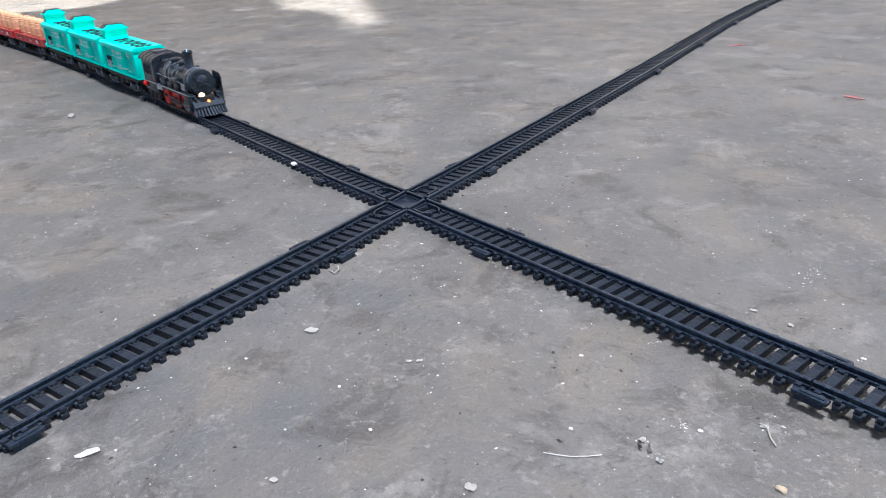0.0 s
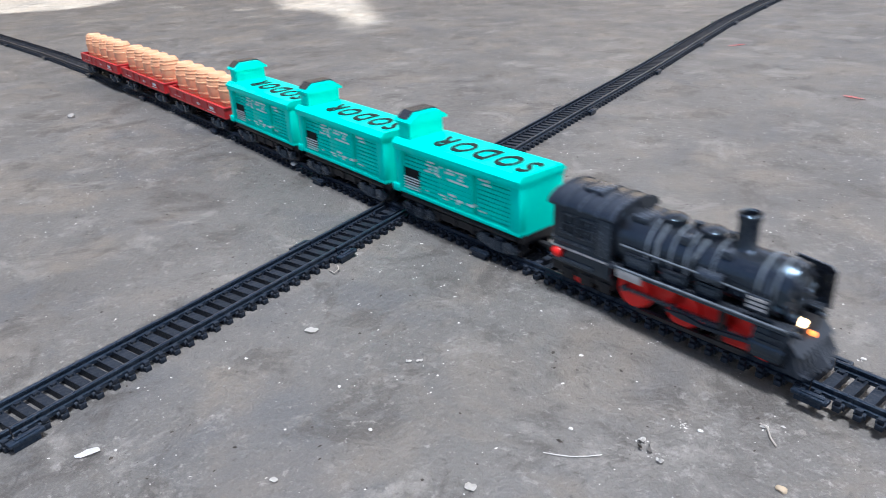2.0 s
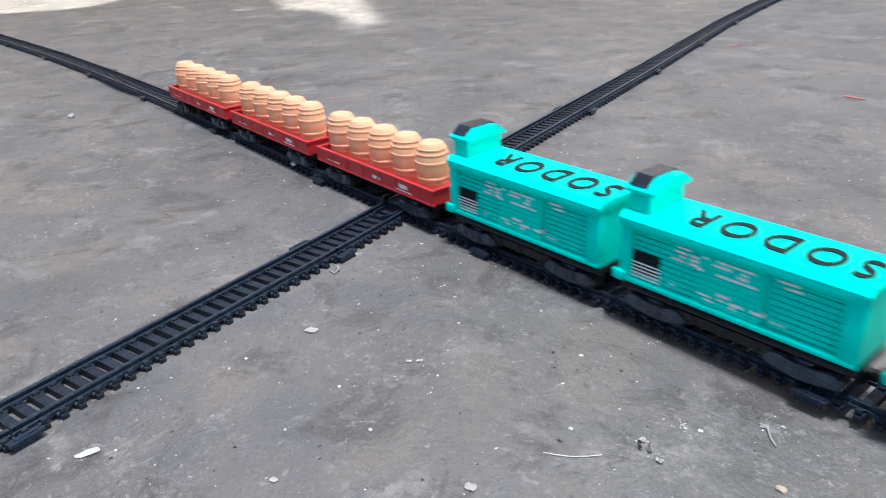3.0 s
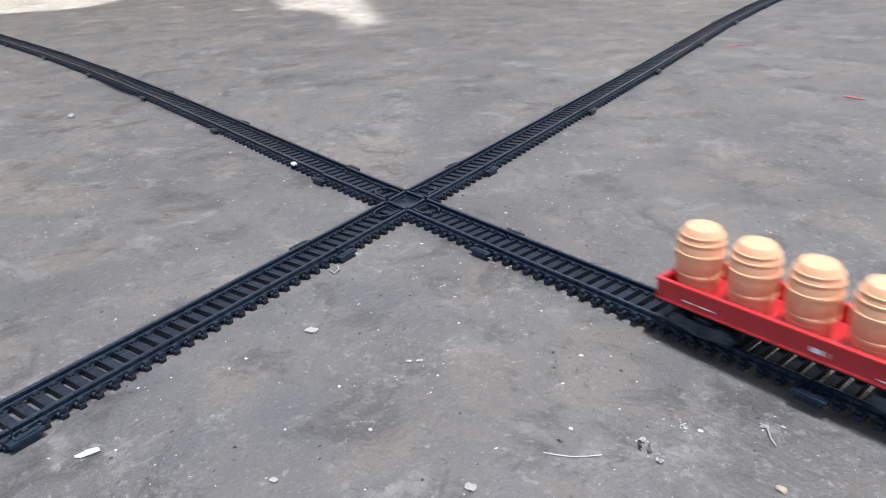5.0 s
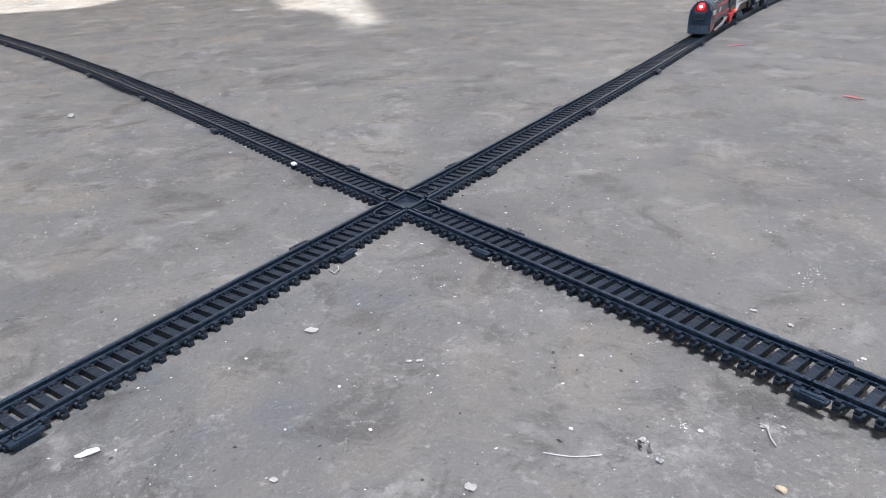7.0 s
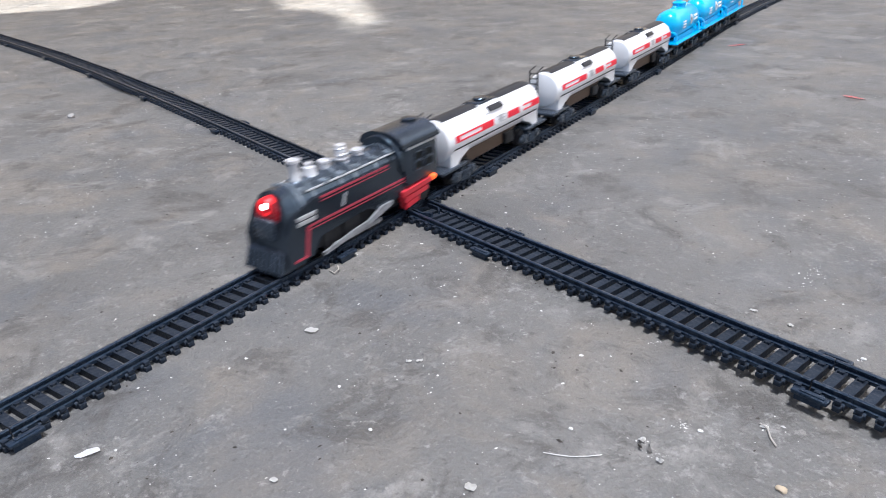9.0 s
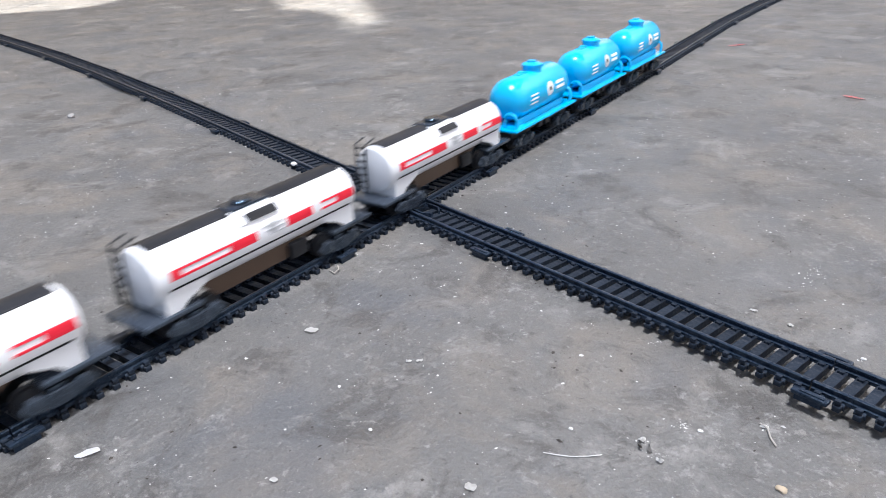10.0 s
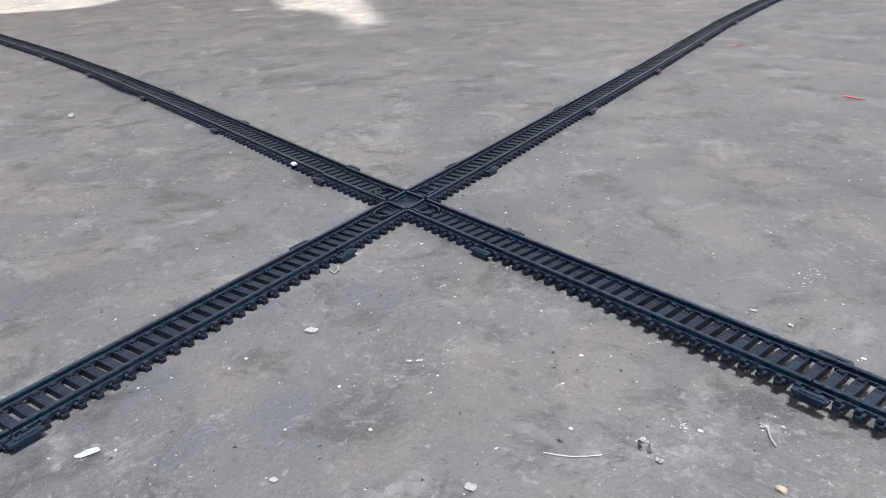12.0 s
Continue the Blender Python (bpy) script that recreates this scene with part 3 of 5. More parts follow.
def black_engine():
    """Black steam engine with red wheels, smoke deflectors and a pilot."""
    base = thing("steam_engine", Matrix(), "black plastic toy steam engine with red wheels and lit headlamp", "toy engine")
    X = -0.0495   # local x of the tail lamps
    def x(v):
        return X + v / 1000
    W = 0.0130
    # cab
    bm = bmesh.new()
    box(bm, x(-4), x(25), -W, W, 0.0160, 0.0415, 0.0004)
    cab = part("cab", bm, BLACK, base)
    for s in (-1, 1):
        for a in (1.5, 10.5):
            for x0, x1, z0, z1 in ((a - 1, a, 0.0292, 0.0384), (a + 6, a + 7, 0.0292, 0.0384), (a, a + 6, 0.0292, 0.0302), (a, a + 6, 0.0374, 0.0384), (a, a + 6, 0.0335, 0.0341), (a + 2.7, a + 3.3, 0.0302, 0.0374)):
                part("window_bar", bm_of(box, x(x0), x(x1), s * (W - 0.0002), s * (W + 0.0007), z0, z1, 0.0002), GREY_BLACK, cab)
        part("cab_rail", bm_of(box, x(-4), x(25), s * (W - 0.0002), s * (W + 0.0008), 0.0227, 0.0234, 0.0002), WORN, cab, "worn silver rail")
        part("cab_panel", bm_of(box, x(18.5), x(24.5), s * (W - 0.0002), s * (W + 0.0006), 0.0250, 0.0400, 0.0002), GREY_BLACK, cab)
        for z in (0.0262, 0.0180):
            part("cab_panel", bm_of(box, x(-3), x(17), s * (W - 0.0002), s * (W + 0.0004), z - 0.0008, z + 0.0008, 0.0002), GREY_BLACK, cab)
    bm = bmesh.new()
    arc = [(-W - 0.0014, 0.0408), (W + 0.0014, 0.0408)] + [((W + 0.0014) * math.cos(a), 0.0412 + 0.0054 * math.sin(a)) for a in [math.pi * k / 12 for k in range(13)]]
    prism(bm, arc, x(-6), x(26.5))
    cab_roof = part("cab_roof", bm, BLACK, base)
    for v in (-5.5, 2, 10, 18, 25):
        rib = [(1.0 * (W + 0.0017) * math.cos(a), 0.0412 + 0.0058 * math.sin(a)) for a in [math.pi * k / 12 for k in range(13)]] + [((W + 0.0008) * math.cos(a), 0.0412 + 0.0048 * math.sin(a)) for a in [math.pi * k / 12 for k in range(12, -1, -1)]]
        part("roof_rib", bm_of(prism, rib, x(v), x(v + 1.0)), GREY_BLACK, cab_roof)
    part("roof_hatch", bm_of(box, x(5), x(14), -0.0055, 0.0055, 0.0458, 0.0475, 0.0004), GREY_BLACK, cab_roof)
    bm = bmesh.new()
    box(bm, x(-5), x(26), -0.0115, 0.0115, 0.0112, 0.0162, 0.0005)
    for k in range(3):
        for s in (-1, 1):
            box(bm, x(1 + k * 9), x(7 + k * 9), s * 0.0112, s * 0.0124, 0.0095, 0.0140, 0.0004)
    part("rear_frame", bm, UNDER, base)
    for s in (-1, 1):
        part("tail_lamp", bm_of(lathe, [(0, -0.0022), (0.0016, -0.0018), (0.0024, -0.0004), (0.0024, 0.0006), (0.0016, 0.0020), (0, 0.0023)], (x(-1), s * 0.0132, 0.0205), "x", 16), RED_BRIGHT, base, "round red tail lamp")
    # firebox and boiler
    cz = 0.0318
    bm = bmesh.new()
    lathe(bm, [(0.0112, x(23)), (0.0114, x(38)), (0.0106, x(46)), (0.0101, x(60)), (0.0099, x(80)), (0.0101, x(80.2)), (0.0101, x(90.2)), (0.0095, x(91.2)), (0.0, x(91.4))], (0, 0, cz), "x", 32)
    boiler = part("boiler", bm, BLACK, base)
    for v, r in ((38.5, 0.0114), (48, 0.0107), (54, 0.0105), (64, 0.0104), (80.5, 0.0105), (86, 0.0105)):
        part("boiler_band", bm_of(lathe, [(r - 0.0006, x(v)), (r, x(v + 0.2)), (r, x(v + 1.0)), (r - 0.0006, x(v + 1.2))], (0, 0, cz), "x", 32), BAND, boiler, "worn grey boiler band with painted highlights")
    # details on the smokebox front
    bm = bmesh.new()
    lathe(bm, [(0.0052, x(91)), (0.0050, x(91.8)), (0.0044, x(92.2)), (0.0030, x(92.6)), (0.0012, x(92.8)), (0.0010, x(94.0)), (0.0, x(94.1))], (0, 0, cz + 0.001), "x", 28)
    for k in range(10):
        a = 2 * math.pi * k / 10
        lathe(bm, [(0.0008, x(90.8)), (0.0008, x(91.9)), (0, x(92.2))], (0, 0.0076 * math.cos(a), cz + 0.0076 * math.sin(a)), "x", 8)
    for a in (30, -30):
        rod(bm, [(x(92.6), -0.0046 * math.cos(radians(a)), cz - 0.0046 * math.sin(radians(a))), (x(93.2), 0.0046 * math.cos(radians(a)), cz + 0.0046 * math.sin(radians(a)))], 0.0005, 6)
    part("smokebox_door", bm, BLACK, base, "round black smokebox door")
    for s in (-1, 1):
        part("steam_pipe", bm_of(rod, [(x(84), s * 0.0085, 0.0375), (x(84.5), s * 0.0112, 0.0330), (x(85), s * 0.0118, 0.0240)], 0.0012, 10), GREY_BLACK, base, "worn steam pipe")
        part("steam_pipe", bm_of(rod, [(x(43), s * 0.0040, 0.0425), (x(43), s * 0.0102, 0.0372), (x(44), s * 0.0122, 0.0305)], 0.0007, 8), BAND, base, "thin grey pipe")
        part("steam_pipe", bm_of(rod, [(x(59), s * 0.0040, 0.0415), (x(58), s * 0.0102, 0.0362), (x(56), s * 0.0120, 0.0300)], 0.0007, 8), BAND, base, "thin grey pipe")
        part("boiler_box", bm_of(box, x(50), x(54.5), s * 0.0035, s * 0.0085, 0.0385, 0.0418, 0.0004), GREY_BLACK, boiler)
        part("boiler_box", bm_of(box, x(66), x(70), s * 0.0035, s * 0.0082, 0.0382, 0.0412, 0.0004), GREY_BLACK, boiler)
        part("front_step", bm_of(box, x(89), x(95), s * 0.0110, s * 0.0140, 0.0150, 0.0222, 0.0004), PILOT, base)
        part("lamp_bracket", bm_of(lathe, [(0.0011, x(94)), (0.0011, x(96.5)), (0, x(96.8))], (0, s * 0.0092, 0.0212), "x", 12), GREY_BLACK, base, "small dark marker lamp")
    part("firebox_cover", bm_of(box, x(29), x(36), -0.0072, 0.0072, 0.0405, 0.0432, 0.0008), GREY_BLACK, boiler)
    # chimney and domes
    part("chimney", bm_of(lathe, [(0.0050, 0.0398), (0.0036, 0.0420), (0.0034, 0.0505), (0.0040, 0.0516), (0.0042, 0.0532), (0.0036, 0.0538), (0.0030, 0.0532), (0.0030, 0.0500), (0, 0.0500)], (x(70.5), 0, 0), seg=24), BLACK, base)
    for v, r, z in ((43, 0.0042, 0.0452), (58.5, 0.0040, 0.0448)):
        part("dome", bm_of(lathe, [(r + 0.0012, 0.0395), (r, 0.0410), (r, z - 0.0022), (r * 1.12, z - 0.0018), (r * 1.12, z - 0.0008), (r * 0.8, z), (0, z + 0.0004)], (x(v), 0, 0), seg=24), BLACK, base)
    bm = bmesh.new()
    for v in (50.5, 52.5, 64):
        lathe(bm, [(0.0011, 0.0405), (0.0011, 0.0438), (0.0015, 0.0440), (0.0, 0.0446)], (x(v), 0.002, 0), seg=10)
    part("safety_valves", bm, GREY_BLACK, base)
    # running boards, side tanks and pipes
    for s in (-1, 1):
        bm = bmesh.new()
        box(bm, x(24), x(95), s * 0.0085, s * 0.0142, 0.0224, 0.0238, 0.0003)
        part("running_board", bm, GREY_BLACK, base)
        bm = bmesh.new()
        for a, b, z0, z1 in ((30, 43, 0.0238, 0.0300), (46, 57, 0.0238, 0.0285), (60, 70, 0.0238, 0.0290)):
            tank_ = part("side_tank", bm_of(box, x(a), x(b), s * 0.0092, s * 0.0118, z0, z1, 0.0004), BLACK, base)
            part("tank_lid", bm_of(box, x(a + 1.5), x(b - 1.5), s * 0.0115, s * 0.0123, z0 + 0.001, z1 - 0.001, 0.0002), GREY_BLACK, tank_)
        lathe(bm, [(0.0024, x(61)), (0.0024, x(70))], (0, s * 0.0112, 0.0318), "x", 14)
        part("air_tank", bm, GREY_BLACK, base, "worn black air tank")
        part("rigging", bm_of(slab, [(x(38), 0.0086), (x(80), 0.0086), (x(83), 0.0108), (x(60), 0.0100), (x(40), 0.0098)], s * 0.0126, s * 0.0136), UNDER, base, "dark brake rigging")
        part("valve_gear", bm_of(slab, [(x(50), 0.0142), (x(56), 0.0130), (x(66), 0.0128), (x(76), 0.0136), (x(86), 0.0148), (x(86), 0.0160), (x(74), 0.0148), (x(66), 0.0140), (x(58), 0.0152)], s * 0.0126, s * 0.0138), PILOT, base, "dark valve gear")
        for v in (71,):
            part("bracket", bm_of(box, x(v), x(v + 2.2), s * 0.0122, s * 0.0134, 0.0100, 0.0226, 0.0003), UNDER, base)
        bm = bmesh.new()
        rod(bm, [(x(29), s * 0.0124, 0.0326), (x(60), s * 0.0122, 0.0322), (x(78), s * 0.0118, 0.0312)], 0.0004, 6)
        rod(bm, [(x(29), s * 0.0145, 0.0243), (x(94), s * 0.0145, 0.0243)], 0.0005, 6)
        part("hand_rail", bm, BAND, base, "thin worn grey hand rail")
        part("silver_panel", bm_of(box, x(29), x(40), s * 0.0138, s * 0.0148, 0.0202, 0.0238, 0.0003), SILVER, base, "worn silver panel")
        # plate with unreadable writing
        pl = part("number_board", bm_of(box, x(79), x(87), s * 0.0118, s * 0.0128, 0.0262, 0.0318, 0.0003), GREY_BLACK, base)
        for k in range(3):
            part("print_line", bm_of(box, x(79.8), x(86.2), s * 0.0127, s * 0.0131, 0.0271 + k * 0.0016, 0.0280 + k * 0.0016), SILVER, pl, "worn pale printing")
        # smoke deflector
        bm = bmesh.new()
        slab(bm, [(x(82), 0.0235), (x(96), 0.0225), (x(96), 0.0358), (x(94), 0.0374), (x(82), 0.0386)] if s > 0 else [(x(83), 0.0235), (x(90), 0.0235), (x(90), 0.0255), (x(83), 0.0260)], s * 0.0126, s * 0.0136)
        part("smoke_deflector", bm, BLACK, base)
        # cylinder and slide bars
        bm = bmesh.new()
        box(bm, x(83), x(94), s * 0.0098, s * 0.0138, 0.0105, 0.0222, 0.0010)
        lathe(bm, [(0.0036, x(83)), (0.0036, x(94.5))], (0, s * 0.0112, 0.0146), "x", 18)
        for k in range(4):
            box(bm, x(84), x(93), s * 0.0136, s * 0.0143, 0.0120 + k * 0.0024, 0.0130 + k * 0.0024)
        part("cylinder", bm, BLACK, base)
    # main frame
    part("frame", bm_of(box, x(24), x(96), -0.0062, 0.0062, 0.0105, 0.0224, 0.0004), UNDER, base)
    part("red_side_frame", bm_of(box, x(28), x(70), -0.0076, 0.0076, 0.0128, 0.0214, 0.0004), RED_BRIGHT, base, "bright red side frame")
    # pilot, buffer beam, headlamp and its reflection
    bm = bmesh.new()
    slab(bm, [(x(90), 0.0198), (x(94.5), 0.0198), (x(99), 0.0150), (x(90), 0.0150)], -0.0120, 0.0120)
    bars = []
    for k in range(-5, 6):
        y = k * 0.0023
        bar_ = bmesh.new()
        v = [bar_.verts.new(c) for c in ((x(96.5), y - 0.0007, 0.0165), (x(96.5), y + 0.0007, 0.0165), (x(104.5 - abs(k) * 0.8), y * 1.08 - 0.0008, 0.0086), (x(104.5 - abs(k) * 0.8), y * 1.08 + 0.0008, 0.0086), (x(95), y - 0.0007, 0.0086), (x(95), y + 0.0007, 0.0086))]
        bmesh.ops.convex_hull(bar_, input=v)
        bars.append(bar_)
    slab(bm, [(x(94), 0.0082), (x(101.5), 0.0082), (x(101.5), 0.0094), (x(94), 0.0094)], -0.0122, 0.0122)
    slab(bm, [(x(94), 0.0160), (x(95.5), 0.0160), (x(98.5), 0.0090), (x(94), 0.0090)], -0.0112, 0.0112)
    pilot = part("pilot", bm, PILOT, base, "worn black pilot with upright bars")
    for bar_ in bars:
        part("pilot_bar", bar_, PILOT, pilot)
    part("headlamp_housing", bm_of(lathe, [(0.0024, x(89)), (0.0024, x(94.0)), (0.0020, x(94.4))], (0, -0.0035, 0.0228), "x", 18), BLACK, base)
    part("headlamp", bm_of(lathe, [(0.0021, x(94.2)), (0.0017, x(95.0)), (0, x(95.3))], (0, -0.0035, 0.0228), "x", 18), LAMP, base, "lit warm headlamp")
    # glowing stub stands in for the headlamp's orange reflection on the shelf
    part("lower_lamp", bm_of(lathe, [(0.0010, x(95.0)), (0.0009, x(97.4)), (0, x(97.8))], (0, 0.0005, 0.0184), "x", 14), SHELF_GLOW, base, "orange headlamp reflection on the shelf, put in as glow")
    coupler(base, x(-5), -1)
    wheels = []
    big = wheel_mesh(0.0071, RED_BRIGHT, 9)
    for v in (34, 55, 76):
        for s in (-1, 1):
            w = part("wheel", big, RED_BRIGHT, base, "bright red spoked wheel")
            wheels.append((w, x(v), s * 0.0088, 180 if s > 0 else 0))
    small = wheel_mesh(0.0046, RED_BRIGHT, 7)
    for v in (86, 8):
        for s in (-1, 1):
            w = part("wheel", small, RED_BRIGHT, base)
            w.matrix_local = pose(x(v), s * 0.0085, RAIL_TOP + 0.0046, 0, 0, 180 if s > 0 else 0)
    rods = []
    for s in (-1, 1):
        bm = bmesh.new()
        box(bm, x(33), x(77), s * 0.0112 - 0.0005, s * 0.0112 + 0.0005, -0.0007, 0.0007, 0.0002)
        box(bm, x(55), x(88), s * 0.0124 - 0.0005, s * 0.0124 + 0.0005, -0.0006, 0.0006, 0.0002)
        for v in (34, 55, 76):
            lathe(bm, [(0.0013, -0.0008), (0.0013, 0.0008)], (x(v), s * 0.0113, 0), "y", 10)
        rods.append((part("coupling_rod", bm, GREY_BLACK, base, "dark metal-look coupling rod"), s))
    return base, wheels, rods


def streamlined_engine():
    """Black engine with skirted sides, red lines and a row of white chimneys and domes."""
    base = thing("streamlined_engine", Matrix(), "black plastic toy engine with red lines, white domes and lit lamp", "toy engine")
    def x(v):     # millimetres behind the nose
        return 0.062 - v / 1000
    W, WC = 0.0120, 0.0130
    bm = bmesh.new()
    cz = 0.0325
    lathe(bm, [(0.0108, x(94)), (0.0108, x(60)), (0.0107, x(21)), (0.0098, x(18.5)), (0.0, x(18.2))], (0, 0, cz), "x", 32)
    boiler = part("boiler", bm, GREY_BLACK, base, "worn grey-black boiler top")
    for s in (-1, 1):
        bm = bmesh.new()
        # skirt with a cut-out over the rods
        slab(bm, [(x(9), 0.0118), (x(24), 0.0118), (x(30), 0.0190), (x(62), 0.0205), (x(74), 0.0160), (x(92), 0.0185), (x(92), 0.0372), (x(28), 0.0372), (x(14), 0.0330), (x(9), 0.0240)], s * 0.0092, s * W)
        part("skirt", bm, BLACK, base)
        for z, a, b in ((0.0366, 32, 80), (0.0262, 22, 94)):
            part("line", bm_of(box, x(a), x(b), s * (W - 0.0002), s * (W + 0.0003), z - 0.0005, z + 0.0005), PINK, base, "dull red painted line")
            part("line", bm_of(box, x(a), x(b), s * (W - 0.0002), s * (W + 0.0003), z - 0.0019, z - 0.0015), PINK, base, "dull red painted line")
        part("line", bm_of(slab, [(x(22), 0.0267), (x(24.0), 0.0267), (x(21.0), 0.0135), (x(19.0), 0.0135)], s * (W - 0.0002), s * (W + 0.0003)), PINK, base, "dull red painted line")
        part("line", bm_of(box, x(12.5), x(21), s * (W - 0.0002), s * (W + 0.0003), 0.0126, 0.0137), PINK, base, "dull red painted line")
        for z in (0.0312, 0.0288):
            part("plate", bm_of(box, x(16.5), x(28), s * (W - 0.0002), s * (W + 0.0005), z - 0.0009, z + 0.0010, 0.0003), SILVER, base, "pale silver side plate")
        part("emblem", bm_of(slab, [(x(45), 0.0280), (x(46.2), 0.0280), (x(48.6), 0.0335), (x(47.2), 0.0335)], s * (W - 0.0002), s * (W + 0.0004)), SILVER, base)
        bm = bmesh.new()
        for v in (40, 54, 68):
            lathe(bm, [(0.0067, -0.0009), (0.0067, 0.0009)], (x(v), s * 0.0084, RAIL_TOP + 0.0067), "y", 24)
        part("wheel_set", bm, UNDER, base, "black wheels")
        bm = bmesh.new()
        slab(bm, [(x(30), 0.0112), (x(52), 0.0142), (x(66), 0.0150), (x(66), 0.0136), (x(52), 0.0120), (x(30), 0.0096)], s * 0.0118, s * 0.0130)
        slab(bm, [(x(62), 0.0152), (x(72), 0.0186), (x(80), 0.0186), (x(80), 0.0168), (x(72), 0.0150), (x(62), 0.0130)], s * 0.0120, s * 0.0134)
        slab(bm, [(x(38), 0.0104), (x(72), 0.0104), (x(72), 0.0122), (x(38), 0.0122)], s * 0.0108, s * 0.0118)
        part("side_rod", bm, WORN, base, "scuffed silver side rods")
    # nose
    bm = bmesh.new()
    nose = [(-0.0119, 0.0100), (0.0119, 0.0100), (0.0119, 0.0280), (0.0104, 0.0360), (0.0066, 0.0418), (0, 0.0438), (-0.0066, 0.0418), (-0.0104, 0.0360), (-0.0119, 0.0280)]
    back = [bm.verts.new((x(20), y, z)) for y, z in nose]
    front = [bm.verts.new((x(9 + max(0, z - 0.026) * 330), y * 0.93, z * 0.985)) for y, z in nose]
    bm.faces.new(back), bm.faces.new(front[::-1])
    for i in range(len(nose)):
        j = (i + 1) % len(nose)
        bm.faces.new((back[i], back[j], front[j], front[i]))
    bmesh.ops.bevel(bm, geom=list(bm.edges), offset=0.0006, segments=2, affect="EDGES")
    part("nose", bm, BLACK, base)
    bm = bmesh.new()
    slab(bm, [(x(11), 0.0195), (x(7.5), 0.0180), (x(5), 0.0095), (x(13), 0.0095)], -0.0108, 0.0108)
    bars = []
    for k in range(-4, 5):
        bars.append(bm_of(rod, [(x(7.6), k * 0.0025, 0.0178), (x(4.8), k * 0.0026, 0.0098)], 0.0006, 6))
    pilot = part("pilot", bm, BLACK, base)
    for bar_ in bars:
        part("pilot_bar", bar_, GREY_BLACK, pilot)
    part("lamp_ring", bm_of(lathe, [(0.0041, x(18)), (0.0041, x(10.8)), (0.0035, x(10.0)), (0.0021, x(10.8)), (0.0021, x(18))], (0, 0, 0.0372), "x", 28), RED_GLOW, base, "dark red glowing lamp surround")
    part("headlamp", bm_of(lathe, [(0.0015, x(14.4)), (0.0015, x(10.6)), (0.0011, x(9.9)), (0, x(9.6))], (0, 0, 0.0374), "x", 20), LAMP_WHITE, base, "lit white headlamp")
    # the lamp's red spill on the nose, put in as a self-lit plate
    part("face_plate", bm_of(lathe, [(0.0066, x(16)), (0.0066, x(10.9)), (0.0060, x(10.4)), (0, x(10.4))], (0, 0, 0.0335), "x", 32), RED_DEEP, base, "dark red round front, lamp spill put in as glow")
    bm = bmesh.new()
    for k in range(3):
        box(bm, x(12.5), x(8.6), -0.0060, 0.0060, 0.0235 + k * 0.0022, 0.0275 + k * 0.0022, 0.0002)
    part("grille", bm, GREY_BLACK, base)
    for s in (-1, 1):
        part("hand_rail", bm_of(rod, [(x(24), s * 0.0085, 0.0402), (x(55), s * 0.0090, 0.0402), (x(90), s * 0.0090, 0.0404)], 0.0005, 6), SILVER, base, "thin worn silver hand rail")
        for v in (24, 38, 49, 60, 73, 84):
            part("boiler_fitting", bm_of(box, x(v), x(v + 3.5), s * 0.0050, s * 0.0092, 0.0398, 0.0418, 0.0004), BAND, boiler, "worn grey boiler fitting with painted highlights")
    for v in (22, 30, 48, 58, 73, 87):
        part("boiler_band", bm_of(lathe, [(0.0106, x(v)), (0.0113, x(v + 0.2)), (0.0113, x(v + 1.6)), (0.0106, x(v + 1.8))], (0, 0, cz), "x", 32), BAND, boiler, "worn grey boiler band with painted highlights")
    # white chimneys and domes
    for v, r0, r1, z in ((30, 0.0026, 0.0032, 0.0525), (39, 0.0034, 0.0020, 0.0484), (49, 0.0026, 0.0030, 0.0468), (72, 0.0028, 0.0032, 0.0456)):
        part("chimney", bm_of(lathe, [(r0 + 0.0008, 0.0415), (r0, 0.0430), (r0 * 0.85, z - 0.0018), (r1, z - 0.0012), (r1, z), (r1 * 0.7, z), (r1 * 0.6, z - 0.0010), (0, z - 0.0010)], (x(v), 0, 0), seg=20), CHROME, base, "pale silver chimney")
    bm = bmesh.new()
    for k in range(5):
        z = 0.0418 + k * 0.0019
        lathe(bm, [(0.0030, z), (0.0038 - k * 0.0003, z + 0.0004), (0.0038 - k * 0.0003, z + 0.0009), (0.0026, z + 0.0014)], (x(60.5), 0, 0), seg=20)
    part("ribbed_dome", bm, CHROME, base, "silver-white ribbed dome")
    # cab
    bm = bmesh.new()
    box(bm, x(92), x(120), -WC, WC, 0.0215, 0.0425, 0.0004)
    cab = part("cab", bm, BLACK, base)
    bm = bmesh.new()
    arc = [(-WC - 0.0010, 0.0418), (WC + 0.0010, 0.0418)] + [((WC + 0.0010) * math.cos(a), 0.0422 + 0.0072 * math.sin(a)) for a in [math.pi * k / 12 for k in range(13)]]
    prism(bm, arc, x(90), x(122))
    part("cab_roof", bm, BLACK, base)
    part("roof_vent", bm_of(lathe, [(0.0042, 0.0485), (0.0042, 0.0502), (0.0030, 0.0508), (0, 0.0508)], (x(114), 0, 0), seg=18), BLACK, base)
    bm = bmesh.new()
    lathe(bm, [(0.0128, x(88)), (0.0134, x(89)), (0.0134, x(91.5)), (0.0126, x(92))], (0, 0, 0.0345), "x", 32)
    part("cab_collar", bm, BLACK, base)
